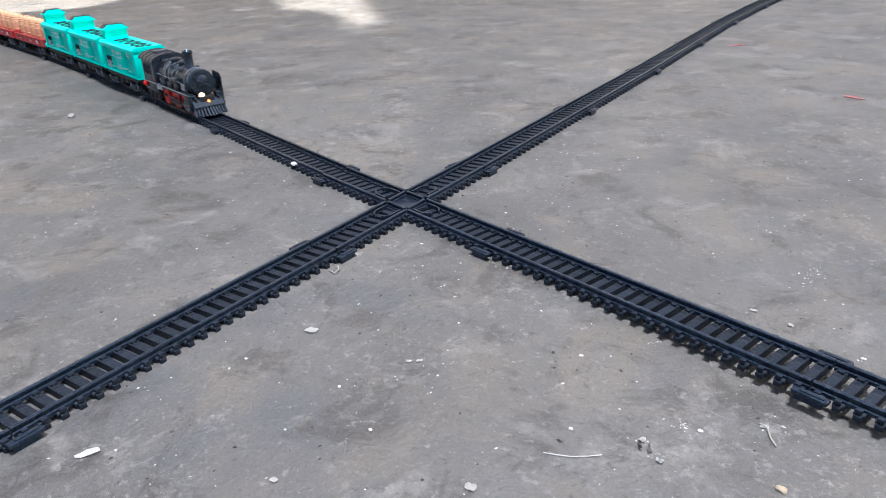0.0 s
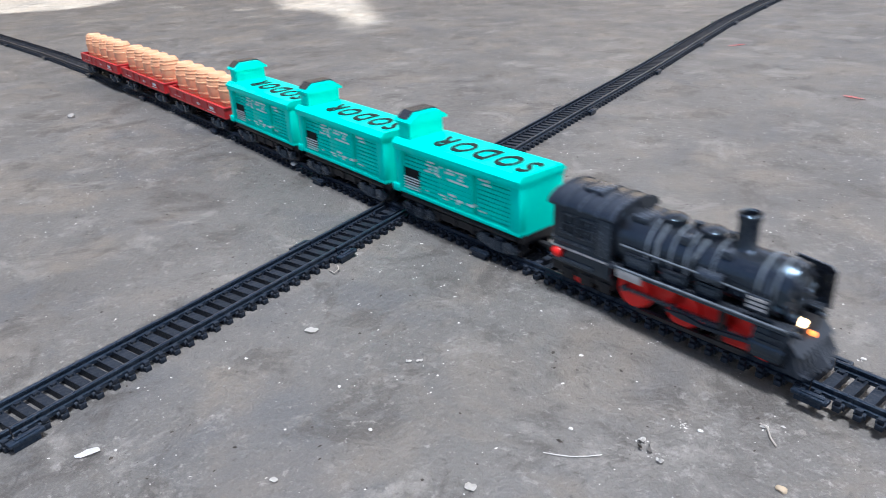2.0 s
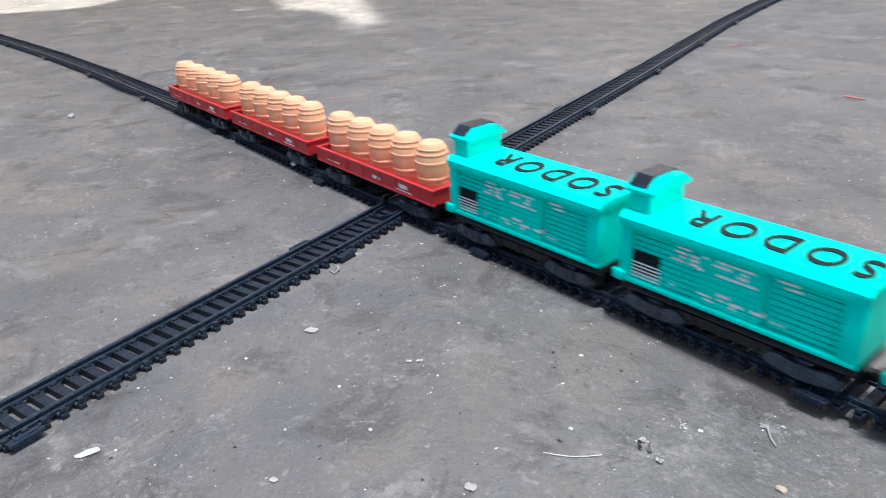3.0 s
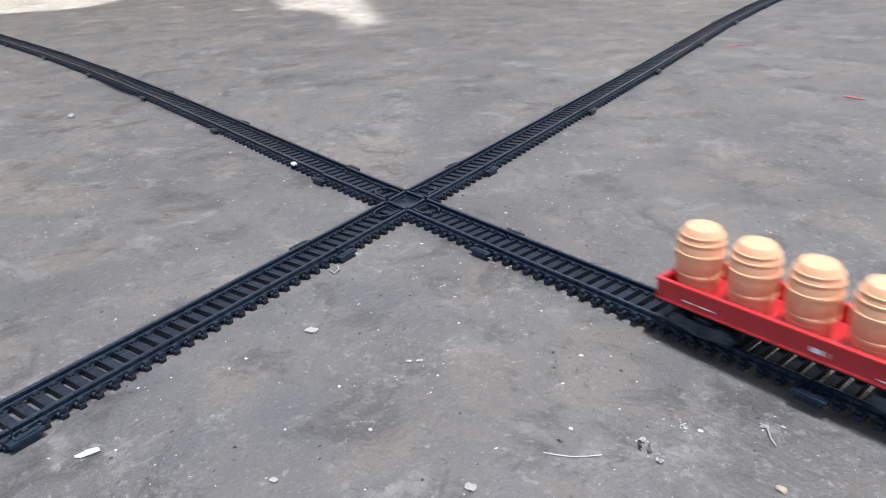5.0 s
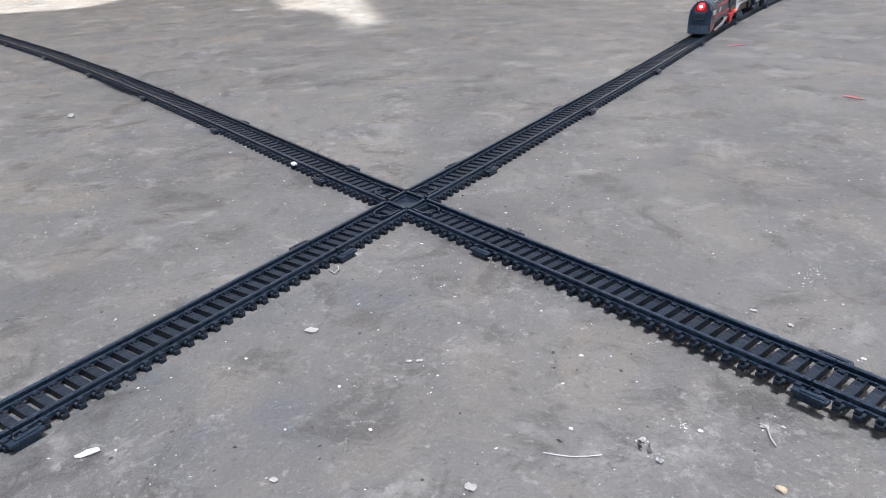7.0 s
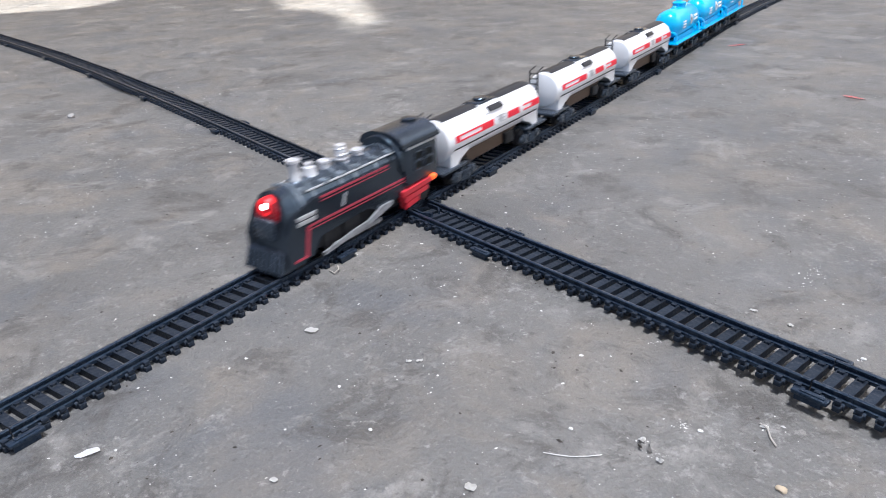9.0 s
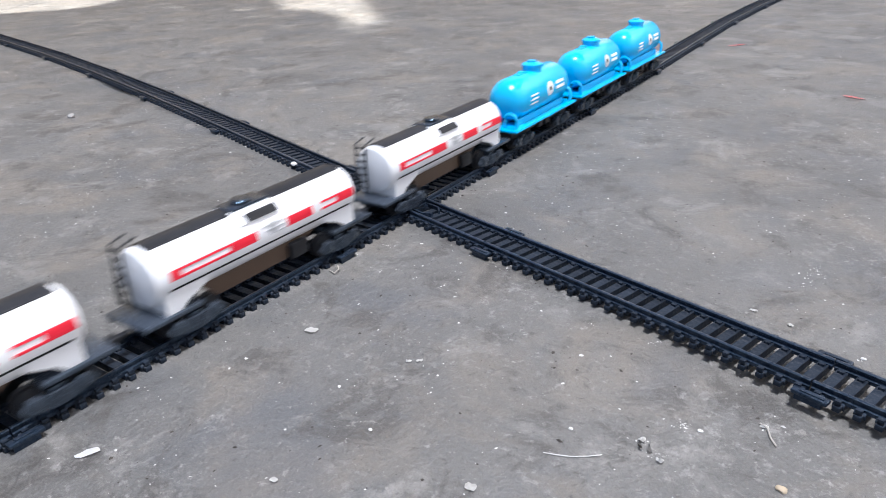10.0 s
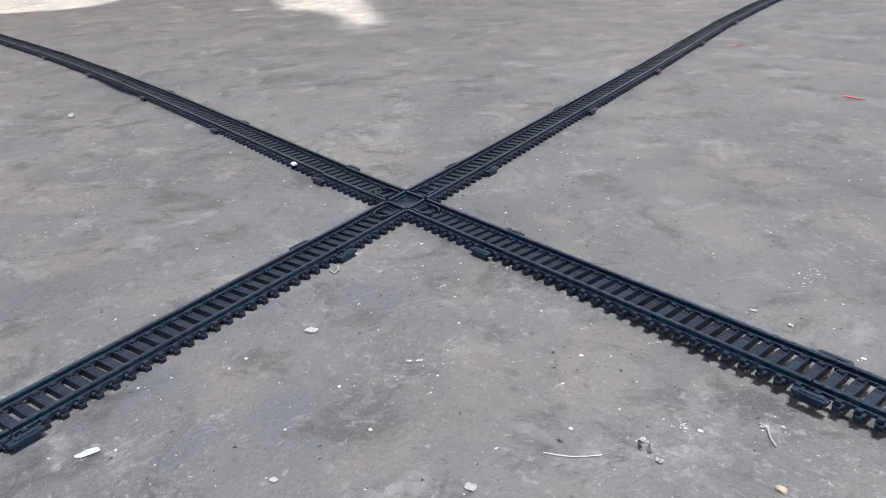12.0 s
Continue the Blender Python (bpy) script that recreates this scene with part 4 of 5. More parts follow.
    for s in (-1, 1):
        for a in (100, 109):
            for z in (0.0285, 0.0335):
                part("window", bm_of(box, x(a + 0.5), x(a + 6.0), s * (WC - 0.0002), s * (WC + 0.0003), z, z + 0.0034, 0.0002), INK, cab, "dark cab window")
                for x0, x1, z0, z1 in ((a - 0.4, a + 0.4, z - 0.0007, z + 0.0041), (a + 6.1, a + 6.9, z - 0.0007, z + 0.0041), (a, a + 6.5, z - 0.0008, z - 0.0001), (a, a + 6.5, z + 0.0035, z + 0.0042)):
                    part("window_bar", bm_of(box, x(x0), x(x1), s * (WC - 0.0002), s * (WC + 0.0007), z0, z1, 0.0002), GREY_BLACK, cab)
        part("cab_trim", bm_of(box, x(94), x(120), s * (WC - 0.0002), s * (WC + 0.0006), 0.0400, 0.0412, 0.0002), SILVER, cab)
        bm = bmesh.new()
        # three slanting red bars joined by uprights, with a lit lamp at the tail
        for z, x0, x1 in ((0.0192, 88, 115), (0.0158, 89, 109), (0.0124, 90, 101)):
            slab(bm, [(x(x0), z - 0.0016), (x(x0), z + 0.0010), (x(x1), z + 0.0022), (x(x1), z - 0.0002)], s * 0.0100, s * 0.0142)
        for v, z in ((91, 0.0112), (98, 0.0118), (106, 0.0150)):
            box(bm, x(v), x(v + 2.2), s * 0.0104, s * 0.0136, z, 0.0192, 0.0003)
        part("red_frame", bm, RED_DULL, base, "dull red barred frame below the cab")
        part("tail_lamp", bm_of(lathe, [(0, -0.0022), (0.0013, -0.0016), (0.0019, 0.0), (0.0013, 0.0016), (0, 0.0022)], (x(114.5), s * 0.0136, 0.0206), "x", 16), ORANGE, base, "lit orange tail lamp")
    bm = bmesh.new()
    box(bm, x(12), x(119), -0.0080, 0.0080, 0.0115, 0.0230, 0.0004)
    part("frame", bm, UNDER, base)
    for v in (18, 100, 112):
        for s in (-1, 1):
            w = part("wheel", SMALL_WHEEL, UNDER, base)
            w.matrix_local = pose(x(v), s * 0.0082, RAIL_TOP + 0.0048, 0, 0, 180 if s > 0 else 0)
    coupler(base, x(119.5), -1)
    return base


def white_tanker():
    """White tank wagon with a black top strip, a red line and a ladder at its front."""
    base = thing("white_tank_wagon", Matrix(), "white plastic toy tank wagon with red stripes and black top", "toy wagon", "white tank wagons")
    L, r, cz = 0.0552, 0.0120, 0.0312
    prof = [(0, -L), (0.0075, -L + 0.0003), (0.0108, -L + 0.0012), (r, -L + 0.0034), (r, L - 0.0034), (0.0108, L - 0.0012), (0.0075, L - 0.0003), (0, L)]
    part("tank", bm_of(lathe, prof, (0, 0, cz), "x", 48), WHITE, base)

    def shell(a0, a1, x0, x1, lift, n=10):
        """A thin curved piece on the tank's skin between two angles from the top."""
        bm = bmesh.new()
        pts = []
        for k in range(n + 1):
            a = radians(a0 + (a1 - a0) * k / n)
            pts.append(((r + lift) * -math.sin(a), cz + (r + lift) * math.cos(a)))
        for k in range(n, -1, -1):
            a = radians(a0 + (a1 - a0) * k / n)
            pts.append(((r - 0.0003) * -math.sin(a), cz + (r - 0.0003) * math.cos(a)))
        prism(bm, pts, x0, x1)
        return bm
    top = part("top_strip", shell(-23, 23, -L + 0.004, L - 0.004, 0.0005, 16), UNDER, base, "black walkway strip along the top")
    part("hatch", bm_of(lathe, [(0.0042, 0.0426), (0.0042, 0.0449), (0.0036, 0.0455), (0, 0.0457)], (0.003, 0, 0), seg=20), BLACK, top)
    part("hatch_walk", bm_of(box, -0.008, 0.012, -0.0050, 0.0050, 0.0430, 0.0440, 0.0003), BLACK, top)
    for s in (-1, 1):
        p = part("top_panel", shell(s * 17, s * 54, -0.0082, 0.0130, 0.0006), WHITE, base, "white panel beside the hatch")
        part("hatch_board", shell(s * 38, s * 53, -0.0072, 0.0086, 0.0016), UNDER, p, "black board")
        lo, hi = s * 74, s * 92
        for x0, x1 in ((0.0437, 0.0482), (0.0067, 0.0204), (-0.0251, -0.0102), (-0.0516, -0.0409)):
            part("stripe", shell(lo, hi, x0, x1, 0.0003), STRIPE, base, "red stripe block")
        for a, b in ((0.0204, 0.0437), (-0.0409, -0.0306)):
            for q0 in (74, 88):
                part("stripe", shell(s * q0, s * (q0 + 4), a, b, 0.0003), STRIPE, base, "thin red line")
        for k in range(3):
            part("print_line", shell(s * (72 + k * 9), s * (74 + k * 9), -0.0085, 0.0035 - 0.002 * k, 0.0003), SILVER, base, "small grey printing")
        part("logo", shell(s * 70, s * 90, -0.0045, 0.0000, 0.0002), SILVER, base, "grey emblem")
        part("seam", shell(s * 108, s * 111, -L + 0.006, L - 0.006, 0.0003), INK, base, "dark seam line")
    # end ladders and platform
    for way in (1, -1):
        bm = bmesh.new()
        for y in (-0.0030, 0.0030):
            rod(bm, [(way * (L + 0.0012), y - 0.006, 0.0190), (way * (L + 0.0012), y - 0.006, 0.0440), (way * (L - 0.005), y - 0.005, 0.0462)], 0.0005, 6)
        for k in range(7):
            z = 0.0215 + k * 0.0035
            rod(bm, [(way * (L + 0.0012), -0.0090, z), (way * (L + 0.0012), -0.0030, z)], 0.0004, 6)
        if way > 0:
            part("ladder", bm, UNDER, base, "black end ladder")
        else:
            bm.free()
        bm = bmesh.new()
        rod(bm, [(way * (L + 0.001), -0.0120, 0.0185), (way * (L + 0.001), -0.0120, 0.0280), (way * (L - 0.007), -0.0128, 0.0280), (way * (L - 0.007), -0.0128, 0.0185)], 0.0005, 6)
        part("hand_rail", bm, UNDER, base)
        part("saddle", bm_of(slab, [(way * (L - 0.0035), 0.0178), (way * (L - 0.0100), 0.0178), (way * (L - 0.0135), 0.0205), (way * (L - 0.0230), 0.0240), (way * (L - 0.0230), 0.0300), (way * (L - 0.0035), 0.0300)], -0.0108, 0.0108), WHITE, base, "white tank saddle")
        part("platform", bm_of(box, way * (L - 0.0190), way * (L + 0.0075), -0.0122, 0.0122, 0.0160, 0.0178, 0.0004), GREY_BLACK, base, "black end platform")
        part("step", bm_of(box, way * (L - 0.0020), way * (L + 0.0060), -0.0136, -0.0118, 0.0132, 0.0160, 0.0003), GREY_BLACK, base, "black corner step")
    bm = bmesh.new()
    slab(bm, [(-0.030, 0.0215), (0.034, 0.0215), (0.026, 0.0140), (-0.012, 0.0140)], -0.0070, 0.0070)
    part("belly_frame", bm, BROWN, base, "brown plastic belly frame")
    part("equipment_box", bm_of(box, -0.0225, -0.0125, -0.0095, 0.0095, 0.0135, 0.0205, 0.0005), UNDER, base, "black equipment box")
    for x in (-0.0405, 0.0405):
        bogie(base, x, GREY_BLACK)
    coupler(base, L + 0.006, 1), coupler(base, -L - 0.006, -1)
    return base


def blue_tanker():
    """Sky-blue tank wagon on a flat blue deck with looped end rails."""
    base = thing("blue_tank_wagon", Matrix(), "sky-blue plastic toy tank wagon with dome and round white mark", "toy wagon", "blue tank wagons")
    L, W, r, cz = 0.0447, 0.0155, 0.0134, 0.0356
    bm = bmesh.new()
    slab(bm, [(-L, 0.0198), (L, 0.0198), (L, 0.0212), (-L, 0.0212)], -W, W)
    bmesh.ops.bevel(bm, geom=list(bm.edges), offset=0.0004, segments=2, affect="EDGES")
    for s in (-1, 1):
        slab(bm, [(-0.034, 0.0210), (0.034, 0.0210), (0.034, 0.0252), (-0.034, 0.0252)], s * 0.0085, s * 0.0098)
    part("deck", bm, BLUE, base)
    B, T = 0.0434, 0.0368
    prof = [(0, -B), (0.0045, -B + 0.0004), (0.0088, -B + 0.0022), (0.0115, -B + 0.0055), (r, -B + 0.0105), (r, T - 0.0105), (0.0115, T - 0.0055), (0.0088, T - 0.0022), (0.0045, T - 0.0004), (0, T)]
    tank = part("tank", bm_of(lathe, prof, (0, 0, cz), "x", 48), BLUE, base)
    part("dome", bm_of(lathe, [(0.0072, 0.0450), (0.0062, 0.0488), (0.0062, 0.0512), (0.0068, 0.0514), (0.0068, 0.0524), (0.0050, 0.0535), (0.0030, 0.0539), (0.0030, 0.0548), (0, 0.0550)], (-0.005, 0, 0), seg=28), BLUE, base)
    for v in (0.0110, -0.0180):
        part("valve", bm_of(lathe, [(0.0022, 0.0475), (0.0022, 0.0502), (0.0014, 0.0507), (0, 0.0507)], (v, 0, 0), seg=14), BLUE, tank)
    part("valve_block", bm_of(box, 0.006, 0.017, -0.0022, 0.0022, 0.0476, 0.0496, 0.0004), BLUE, tank)
    for s in (-1, 1):
        def on_skin(px, ang, lift):
            a = radians(ang)
            return Vector((px, s * (r + lift) * math.sin(a), cz + (r + lift) * math.cos(a)))
        bm = bmesh.new()
        n = 24
        ring = []
        for rr in (0.0, 0.0016, 0.0046):
            ring.append([bm.verts.new(on_skin(-0.006 + rr * math.cos(2 * math.pi * k / n), 82 + math.degrees(rr * math.sin(2 * math.pi * k / n) / r), 0.0003)) for k in range(n)] if rr else None)
        for k in range(n):
            j = (k + 1) % n
            bm.faces.new((ring[1][k], ring[1][j], ring[2][j], ring[2][k]))
        bmesh.ops.solidify(bm, geom=list(bm.faces), thickness=0.0002)
        part("round_mark", bm, WHITE_INK, base, "round white mark")
        bm = bmesh.new()
        core = [bm.verts.new(on_skin(-0.006 + 0.0015 * math.cos(2 * math.pi * k / 16), 82 + math.degrees(0.0016 * math.sin(2 * math.pi * k / 16) / r), 0.0004)) for k in range(16)]
        bm.faces.new(core)
        bmesh.ops.solidify(bm, geom=list(bm.faces), thickness=0.0002)
        part("mark_centre", bm, INK, base, "dark centre of the mark")

        def bar(x0, x1, a0, a1):
            b2 = bmesh.new()
            v = [b2.verts.new(on_skin(px, a, lift)) for px in (x0, x1) for a in (a0, a1) for lift in (0.0004, -0.0002)]
            bmesh.ops.convex_hull(b2, input=v)
            return b2
        for k in range(3):
            part("print_line", bar(0.0120, 0.0215, 78 + k * 11, 82 + k * 11), WHITE_INK, base, "white printed line")
        for k in range(2):
            part("print_line", bar(-0.0260, -0.0150, 70 + k * 14, 78 + k * 14), WHITE_INK, base, "white printed line")
        # looped end rails
        for way in (-1, 1):
            bm = bmesh.new()
            pts = [(way * 0.0395, s * 0.0125, 0.0208)] + [(way * (0.0395 + 0.0010 * math.sin(a)), s * (0.0085 + 0.0042 * math.cos(a)), 0.0262 + 0.0042 * math.sin(a)) for a in [math.pi * k / 8 for k in range(9)]] + [(way * 0.0395, s * 0.0043, 0.0208)]
            rod(bm, pts, 0.0011, 8)
            part("end_rail", bm, BLUE, base)
    bm = bmesh.new()
    box(bm, -L + 0.004, L - 0.004, -0.0095, 0.0095, 0.0150, 0.0198, 0.0004)
    for s in (-1, 1):
        for v in (-0.006, 0.004):
            box(bm, v - 0.003, v + 0.003, s * 0.0100, s * 0.0118, 0.0140, 0.0185, 0.0004)
    part("underframe", bm, UNDER, base, "black underframe")
    for x in (-0.0275, 0.0275):
        bogie(base, x)
    coupler(base, L - 0.002, 1), coupler(base, -L + 0.002, -1)
    return base


ENGINE_A, WHEELS, RODS = black_engine()
CARS_A = [cattle_wagon()]
CARS_A += [copy_thing(CARS_A[0], Matrix()) for k in range(2)]
RED_CARS = [barrel_wagon()]
RED_CARS += [copy_thing(RED_CARS[0], Matrix()) for k in range(2)]
ENGINE_B = streamlined_engine()
TANKS = [white_tanker()]
TANKS += [copy_thing(TANKS[0], Matrix()) for k in range(2)]
BLUES = [blue_tanker()]
BLUES += [copy_thing(BLUES[0], Matrix()) for k in range(2)]



# ---------- litter on the floor ----------
def pebble(name, x, y, size, mat, label, flat=0.6, seed=1, long=1.0, rz=0.0, lift=0.0):
    rnd = random.Random(seed)
    bm = bmesh.new()
    bmesh.ops.create_icosphere(bm, subdivisions=2, radius=size)
    for v in bm.verts:
        v.co *= 1 + rnd.uniform(-0.16, 0.16)
        v.co.x *= long
        v.co.z = max(v.co.z * flat, -size * flat * 0.5)
    ob = new(name, mesh(bm, mat, name))
    ob.matrix_world = pose(x, y, floor_z(x, y) + lift + size * flat * 0.5, 0, 0, rz)
    return tagged(ob, label, "litter")


def flake(name, x, y, length, width, rz, mat, label, seed=1, lift=0.0006):
    """A thin broken chip, slightly dished."""
    rnd = random.Random(seed)
    bm = bmesh.new()
    n = 11
    rim = []
    for k in range(n):
        a = 2 * math.pi * k / n
        j = 1 + rnd.uniform(-0.22, 0.22)
        rim.append(bm.verts.new((length / 2 * math.cos(a) * j, width / 2 * math.sin(a) * j, lift * rnd.uniform(0.2, 1.0))))
    mid = bm.verts.new((0, 0, lift * 1.3))
    for k in range(n):
        bm.faces.new((rim[k], rim[(k + 1) % n], mid))
    bmesh.ops.solidify(bm, geom=list(bm.faces), thickness=0.0005)
    ob = new(name, mesh(bm, mat, name))
    ob.matrix_world = pose(x, y, floor_z(x, y) + 0.0003, 0, 0, rz)
    return tagged(ob, label, "litter")


def thread(name, pts, r, mat, label):
    bm = bmesh.new()
    rod(bm, [(x, y, floor_z(x, y) + r + z) for x, y, z in pts], r, 6)
    return tagged(new(name, mesh(bm, mat, name)), label, "litter")


SCUFFS = ((0.202, -0.048, 0.0024, 34), (0.199, -0.064, 0.0014, 12), (0.205, -0.066, 0.0020, 16), (0.220, -0.031, 0.0010, 10), (-0.203, -0.044, 0.0085, 26), (-0.215, -0.090, 0.0075, 20),
          (-0.194, -0.090, 0.0040, 10), (-0.155, -0.085, 0.0055, 16), (-0.595, -0.063, 0.0160, 22), (-0.251, -0.019, 0.0110, 22), (0.029, -0.052, 0.0012, 8), (0.041, -0.022, 0.0013, 8),
          (0.070, -0.024, 0.0008, 5), (0.067, -0.048, 0.0010, 4), (0.031, -0.036, 0.0020, 12), (0.144, -0.022, 0.0012, 6), (0.168, -0.015, 0.0018, 16), (0.223, 0.028, 0.0012, 8),
          (0.008, 0.197, 0.0080, 26), (0.183, 0.078, 0.0040, 26), (0.151, 0.105, 0.0060, 20), (0.111, 0.091, 0.0050, 16), (0.087, -0.010, 0.0040, 14), (-0.055, -0.017, 0.0050, 18),
          (-0.065, 0.654, 0.0120, 12), (-0.324, 0.430, 0.0180, 14))   # x, y, spread, flakes


def specks():
    """Fine pale flakes and dark grit, in clusters and scattered, over the whole floor."""
    rnd = random.Random(7)
    for name, mat, heaps, singles, lo, hi, label in (("pale_crumbs", CHIP, 420, 5200, 0.00015, 0.00085, "fine pale crumbs strewn over the floor"),
                                                     ("dark_grit", DARKSTONE, 260, 3600, 0.0002, 0.0010, "fine dark grit strewn over the floor")):
        spots = []
        for k in range(heaps):
            cx, cy = (rnd.uniform(-0.35, 0.42), rnd.uniform(-0.26, 0.42)) if k % 5 < 3 else (rnd.uniform(-1.3, 0.4), rnd.uniform(-0.3, 1.15))
            a, wide, thin = rnd.uniform(0, 3.14), rnd.uniform(0.002, 0.011), rnd.uniform(0.001, 0.005)
            for m in range(rnd.randint(4, 17)):
                u, v = rnd.gauss(0, wide), rnd.gauss(0, thin)
                spots.append((cx + u * math.cos(a) - v * math.sin(a), cy + u * math.sin(a) + v * math.cos(a), 0.75))
        for cx, cy, spread, count in SCUFFS if mat is CHIP else ():
            a = rnd.uniform(0, 3.14)
            for m in range(2 * count):
                u, v = rnd.gauss(0, spread), rnd.gauss(0, spread * 0.5)
                spots.append((cx + u * math.cos(a) - v * math.sin(a), cy + u * math.sin(a) + v * math.cos(a), 0.8))
        for k in range(singles):
            if rnd.random() < 0.62:
                spots.append((rnd.uniform(-0.35, 0.42), rnd.uniform(-0.26, 0.42), 1.0))
            else:
                spots.append((rnd.uniform(-1.3, 0.4), rnd.uniform(-0.3, 1.15), 1.25))
        verts, faces = [], []
        for x, y, f in spots:
            r = (lo + (hi - lo) * rnd.random() ** 3.4) * f
            if rnd.random() < 0.015:
                r *= 1.7
            a, q = rnd.uniform(0, 6.28), rnd.uniform(0.3, 0.9)
            b, z = len(verts), floor_z(x, y)
            for k in range(5):
                u, j = k * 1.2566, rnd.uniform(0.65, 1.3)
                px, py = r * j * math.cos(u), r * q * j * math.sin(u)
                verts.append((x + px * math.cos(a) - py * math.sin(a), y + px * math.sin(a) + py * math.cos(a), z - 0.00005))
            verts.append((x + rnd.uniform(-0.3, 0.3) * r, y, z + r * rnd.uniform(0.2, 0.6)))
            faces += [(b + k, b + (k + 1) % 5, b + 5) for k in range(5)]
        me = bpy.data.meshes.new(name)
        me.from_pydata(verts, [], faces)
        me.materials.append(mat)
        tagged(new(name, me), label, "litter", kind="stuff")


def litter():
    flake("paper_flake", 0.0887, -0.1922, 0.0071, 0.0035, 80, WHITE, "white flat flake lying on the grey floor", 3)
    flake("plaster_chip", 0.0743, -0.1044, 0.0061, 0.0036, 58, CHIP, "small off-white plaster chip on the floor", 4)
    flake("plaster_chip", 0.1788, -0.1167, 0.0035, 0.0031, 17, CHIP, "small off-white plaster chip on the floor", 5)
    flake("plaster_chip", 0.1385, -0.1561, 0.0025, 0.0020, 36, CHIP, "small off-white plaster chip on the floor", 6)
    flake("plaster_chip", 0.1961, 0.0317, 0.0027, 0.0022, 7, CHIP, "small off-white plaster chip on the floor", 8)
    flake("plaster_chip", 0.0141, -0.0913, 0.0071, 0.0032, 107, CHIP, "pale chip caught between the track sleepers", 9)
    flake("plaster_chip", 0.1812, 0.0319, 0.0031, 0.0015, 10, CHIP, "small off-white plaster chip on the floor", 10)
    flake("plaster_chip", 0.1171, -0.0904, 0.0024, 0.0015, 41, CHIP, "small off-white plaster chip on the floor", 11)
    flake("plaster_chip", 0.1196, -0.0873, 0.0027, 0.0015, 60, CHIP, "small off-white plaster chip on the floor", 14)
    flake("scrap", 0.0696, 0.3813, 0.0180, 0.0042, -2, PINKBIT, "faded red plastic strip on the floor", 12)
    flake("scrap", -0.1117, 0.5276, 0.0215, 0.0050, 66, PINKBIT, "faded red plastic strip on the floor", 13)
    pebble("pebble", -0.3606, -0.0696, 0.0032, GREYSTONE, "round pale grey pebble on the floor", seed=1, long=1.3)
    pebble("pebble", 0.2361, -0.0531, 0.0013, STONE, "tan pebble on the floor", seed=2, long=1.3)
    pebble("pebble", -0.1035, -0.0088, 0.0020, CHIP, "pale pebble lying on the ends of the track sleepers", seed=3, long=1.3, lift=0.0028)
    pebble("pebble", 0.2071, -0.0467, 0.0007, CHIP, "tiny pale pebble on the floor", seed=4, long=1.3)
    pebble("pebble", 0.1803, -0.0760, 0.0006, CHIP, "tiny pale pebble on the floor", seed=5, long=1.3)
    pebble("pebble", 0.1388, -0.1225, 0.0006, CHIP, "tiny pale pebble on the floor", seed=6, long=1.3)
    pebble("pebble", 0.2239, 0.0288, 0.0008, CHIP, "tiny pale pebble on the floor", seed=7, long=1.3)
    thread("thread", [(0.1823, -0.0906, 0.0000), (0.1858, -0.0887, 0.0003), (0.1891, -0.0863, 0.0004), (0.1923, -0.0825, 0.0004), (0.1944, -0.0784, 0.0000)], 0.00015, CHIP, "thin pale curved sliver on the floor")
    thread("dry_stalk", [(0.2174, -0.0298, 0.0002), (0.2202, -0.0308, 0.0007), (0.2232, -0.0343, 0.0003), (0.2262, -0.0367, 0.0003)], 0.00030, TWIG, "dry pale stalk on the floor")
    flake("plaster_chip", 0.2191, -0.0304, 0.0030, 0.0016, 20, CHIP, "small off-white plaster chip on the floor", 21)
    flake("foil_scrap", 0.1984, -0.0645, 0.0026, 0.0018, 70, CHIP, "crumpled pale scrap on the floor", 22, 0.0012)
    flake("foil_scrap", 0.2025, -0.0665, 0.0032, 0.0015, 130, GREYSTONE, "crumpled grey scrap on the floor", 23, 0.0014)
    flake("foil_scrap", 0.1999, -0.0678, 0.0022, 0.0010, 160, DARKSTONE, "small dark crumpled scrap on the floor", 24, 0.0010)
    flake("foil_scrap", 0.2074, -0.0684, 0.0026, 0.0016, 10, CHIP, "crumpled pale scrap on the floor", 25, 0.0010)
    thread("curl", [(0.0346, -0.0711, 0.0000), (0.0396, -0.0716, 0.0006), (0.0387, -0.0686, 0.0012), (0.0339, -0.0661, 0.0006)], 0.0003, TWIG, "curled pale shaving on the floor")
    specks()


litter()


# ---------- motion of the trains ----------
UNEVEN_A = ((0.0, -0.012), (0.5, -0.008), (1.0, -0.003), (1.5, -0.0065), (2.0, 0.0), (2.5, 0.001), (3.0, 0.0035), (4.0, 0.006), (5.0, 0.008), (12.0, 0.008))   # how the run lags or gains


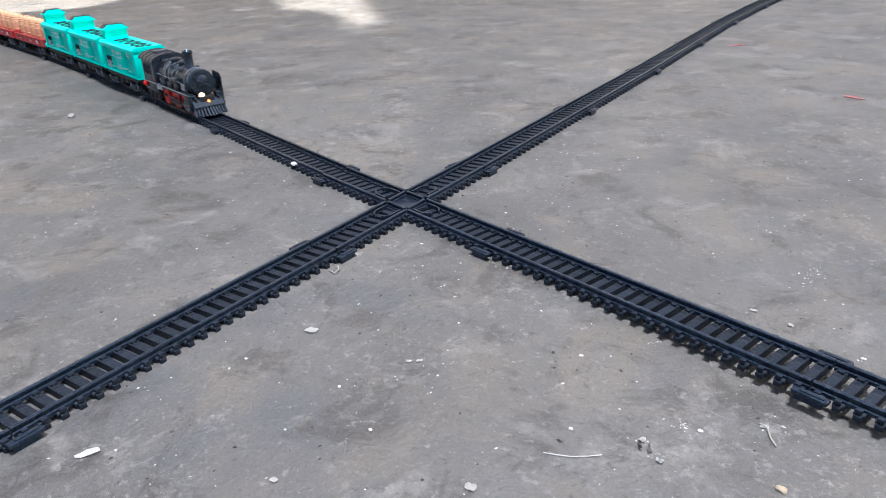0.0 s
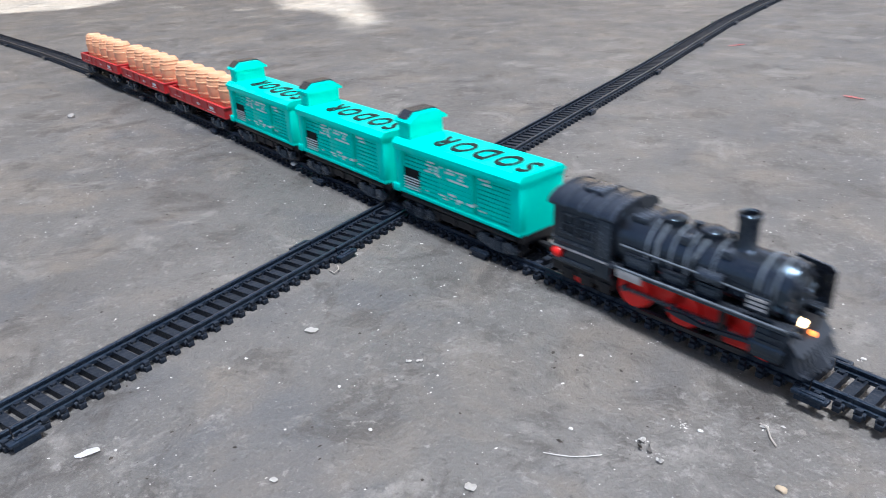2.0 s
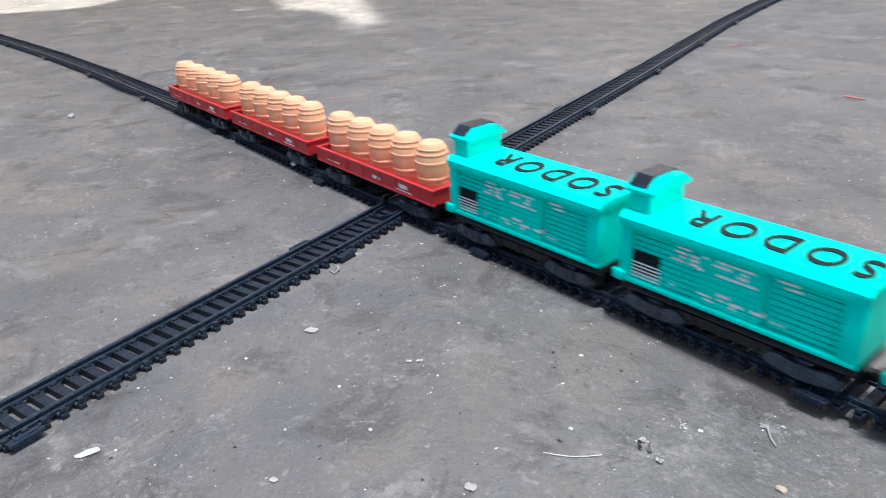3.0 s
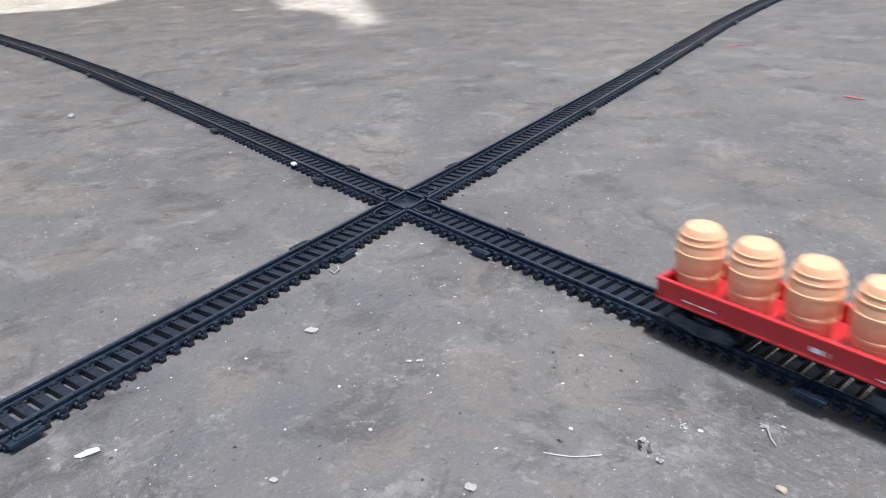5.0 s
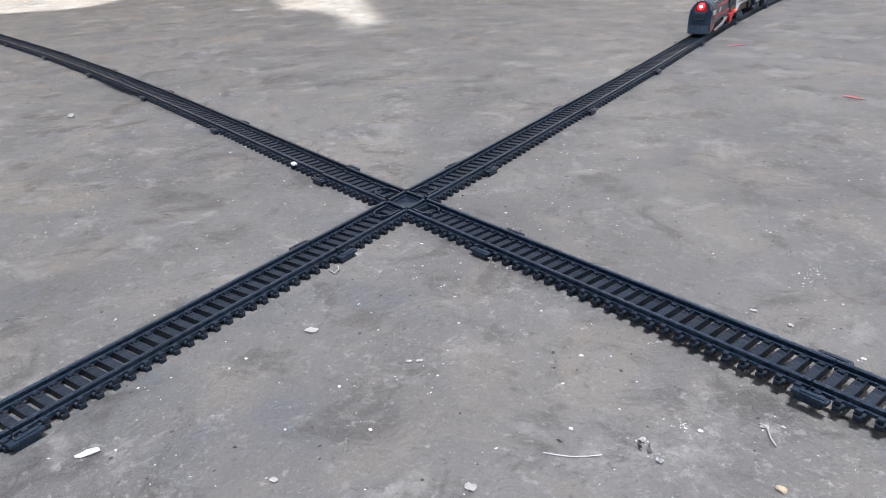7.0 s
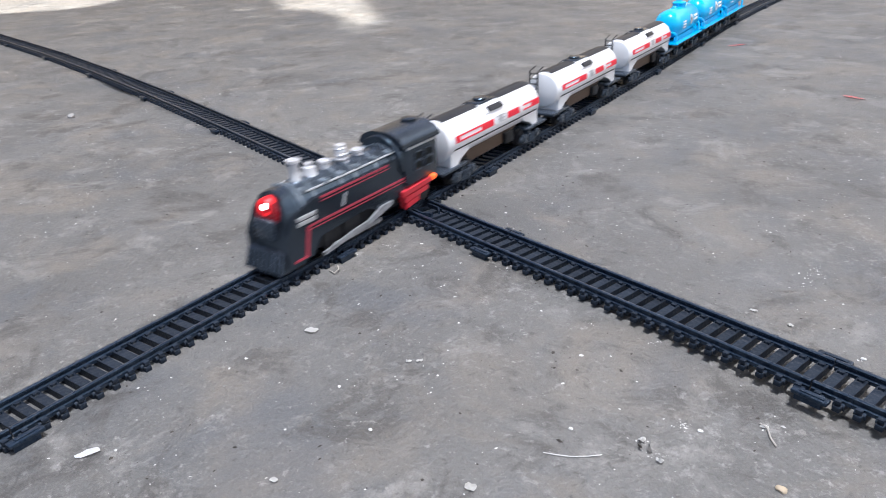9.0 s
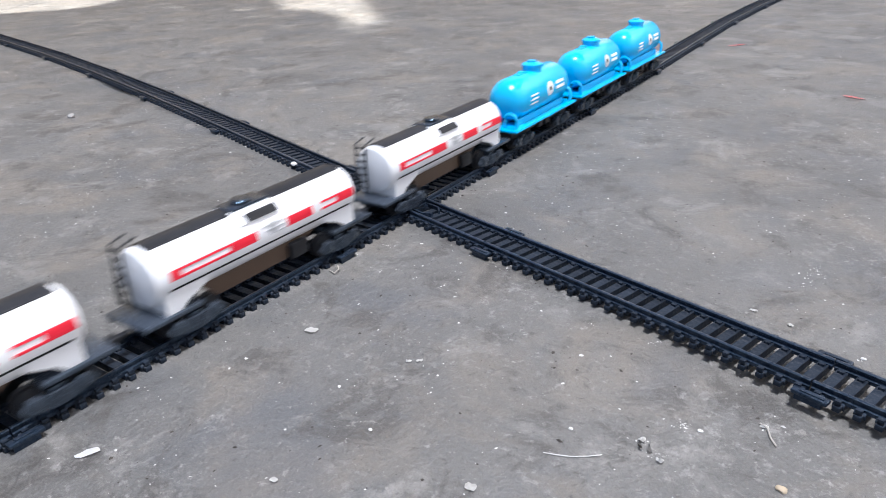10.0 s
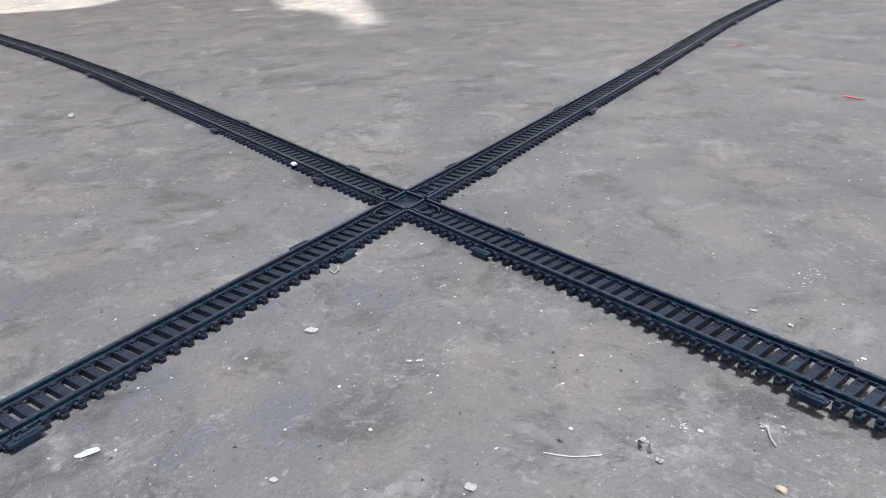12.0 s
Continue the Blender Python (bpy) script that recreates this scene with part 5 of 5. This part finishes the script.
def station_a(t):
    """Tail lamps of the first engine: steady, then slowing to a stop out of sight."""
    v, t0, gain = 0.2299, 5.8, 0.0
    for (ta, ga), (tb, gb) in zip(UNEVEN_A, UNEVEN_A[1:]):
        if ta <= t <= tb:
            gain = ga + (gb - ga) * (t - ta) / (tb - ta)
    if t <= t0:
        return 0.0044 + v * (t - 1.5) + gain
    u = min(t - t0, 1.2)
    return 0.0044 + v * (t0 - 1.5) + v * (u - u * u / 2.4) + gain


UNEVEN = ((0.0, 0.012), (5.2, 0.012), (7.0, 0.017), (8.8, -0.001), (9.0, 0.0), (9.5, 0.003), (10.0, -0.005), (10.5, -0.0075), (11.0, -0.013), (11.5, -0.018), (12.0, -0.024))   # how the run lags or gains


def station_b(t):
    """Nose of the second engine: it waits out of sight, gathers speed and runs through."""
    v, t1, gain = 0.318, 5.2, 0.0
    for (ta, ga), (tb, gb) in zip(UNEVEN, UNEVEN[1:]):
        if ta <= t <= tb:
            gain = ga + (gb - ga) * (t - ta) / (tb - ta)
    if t >= t1:
        return -0.108 - v * (t - 9) + gain
    u = min(t1 - t, 1.6)
    return -0.108 - v * (t1 - 9) + v * (u - u * u / 3.2) + gain


def motions():
    times = [k * 0.1 for k in range(121)]
    for ob, off, half in [(ENGINE_A, 0.0495, 0.03)] + [(c, -0.0650 - 0.0960 * k, 0.0275) for k, c in enumerate(CARS_A)] + [(c, -0.3655 - 0.1165 * k, 0.035) for k, c in enumerate(RED_CARS)]:
        walk(ob, [(t, heading(LINE_A, station_a(t) + off, half)) for t in times])
    for ob, off, half in [(ENGINE_B, 0.062, 0.03)] + [(c, 0.1882 + 0.1362 * k, 0.0405) for k, c in enumerate(TANKS)] + [(c, 0.5711 + 0.0982 * k, 0.0275) for k, c in enumerate(BLUES)]:
        walk(ob, [(t, heading(LINE_B, station_b(t) + off, half, True)) for t in times])
    # driving wheels and rods of the first engine
    steps = [k / 30 for k in range(361)]
    for w, px, py, flip in WHEELS:
        walk(w, [(t, Matrix.Translation((px, py, RAIL_TOP + 0.0071)) @ Matrix.Rotation(station_a(t) / 0.0071, 4, "Y") @ Matrix.Rotation(radians(flip), 4, "Z")) for t in steps])
    for r, s in RODS:
        walk(r, [(t, Matrix.Translation((0.0032 * math.cos(station_a(t) / 0.0071 + s), 0, RAIL_TOP + 0.0071 - 0.0032 * math.sin(station_a(t) / 0.0071 + s)))) for t in steps])


motions()
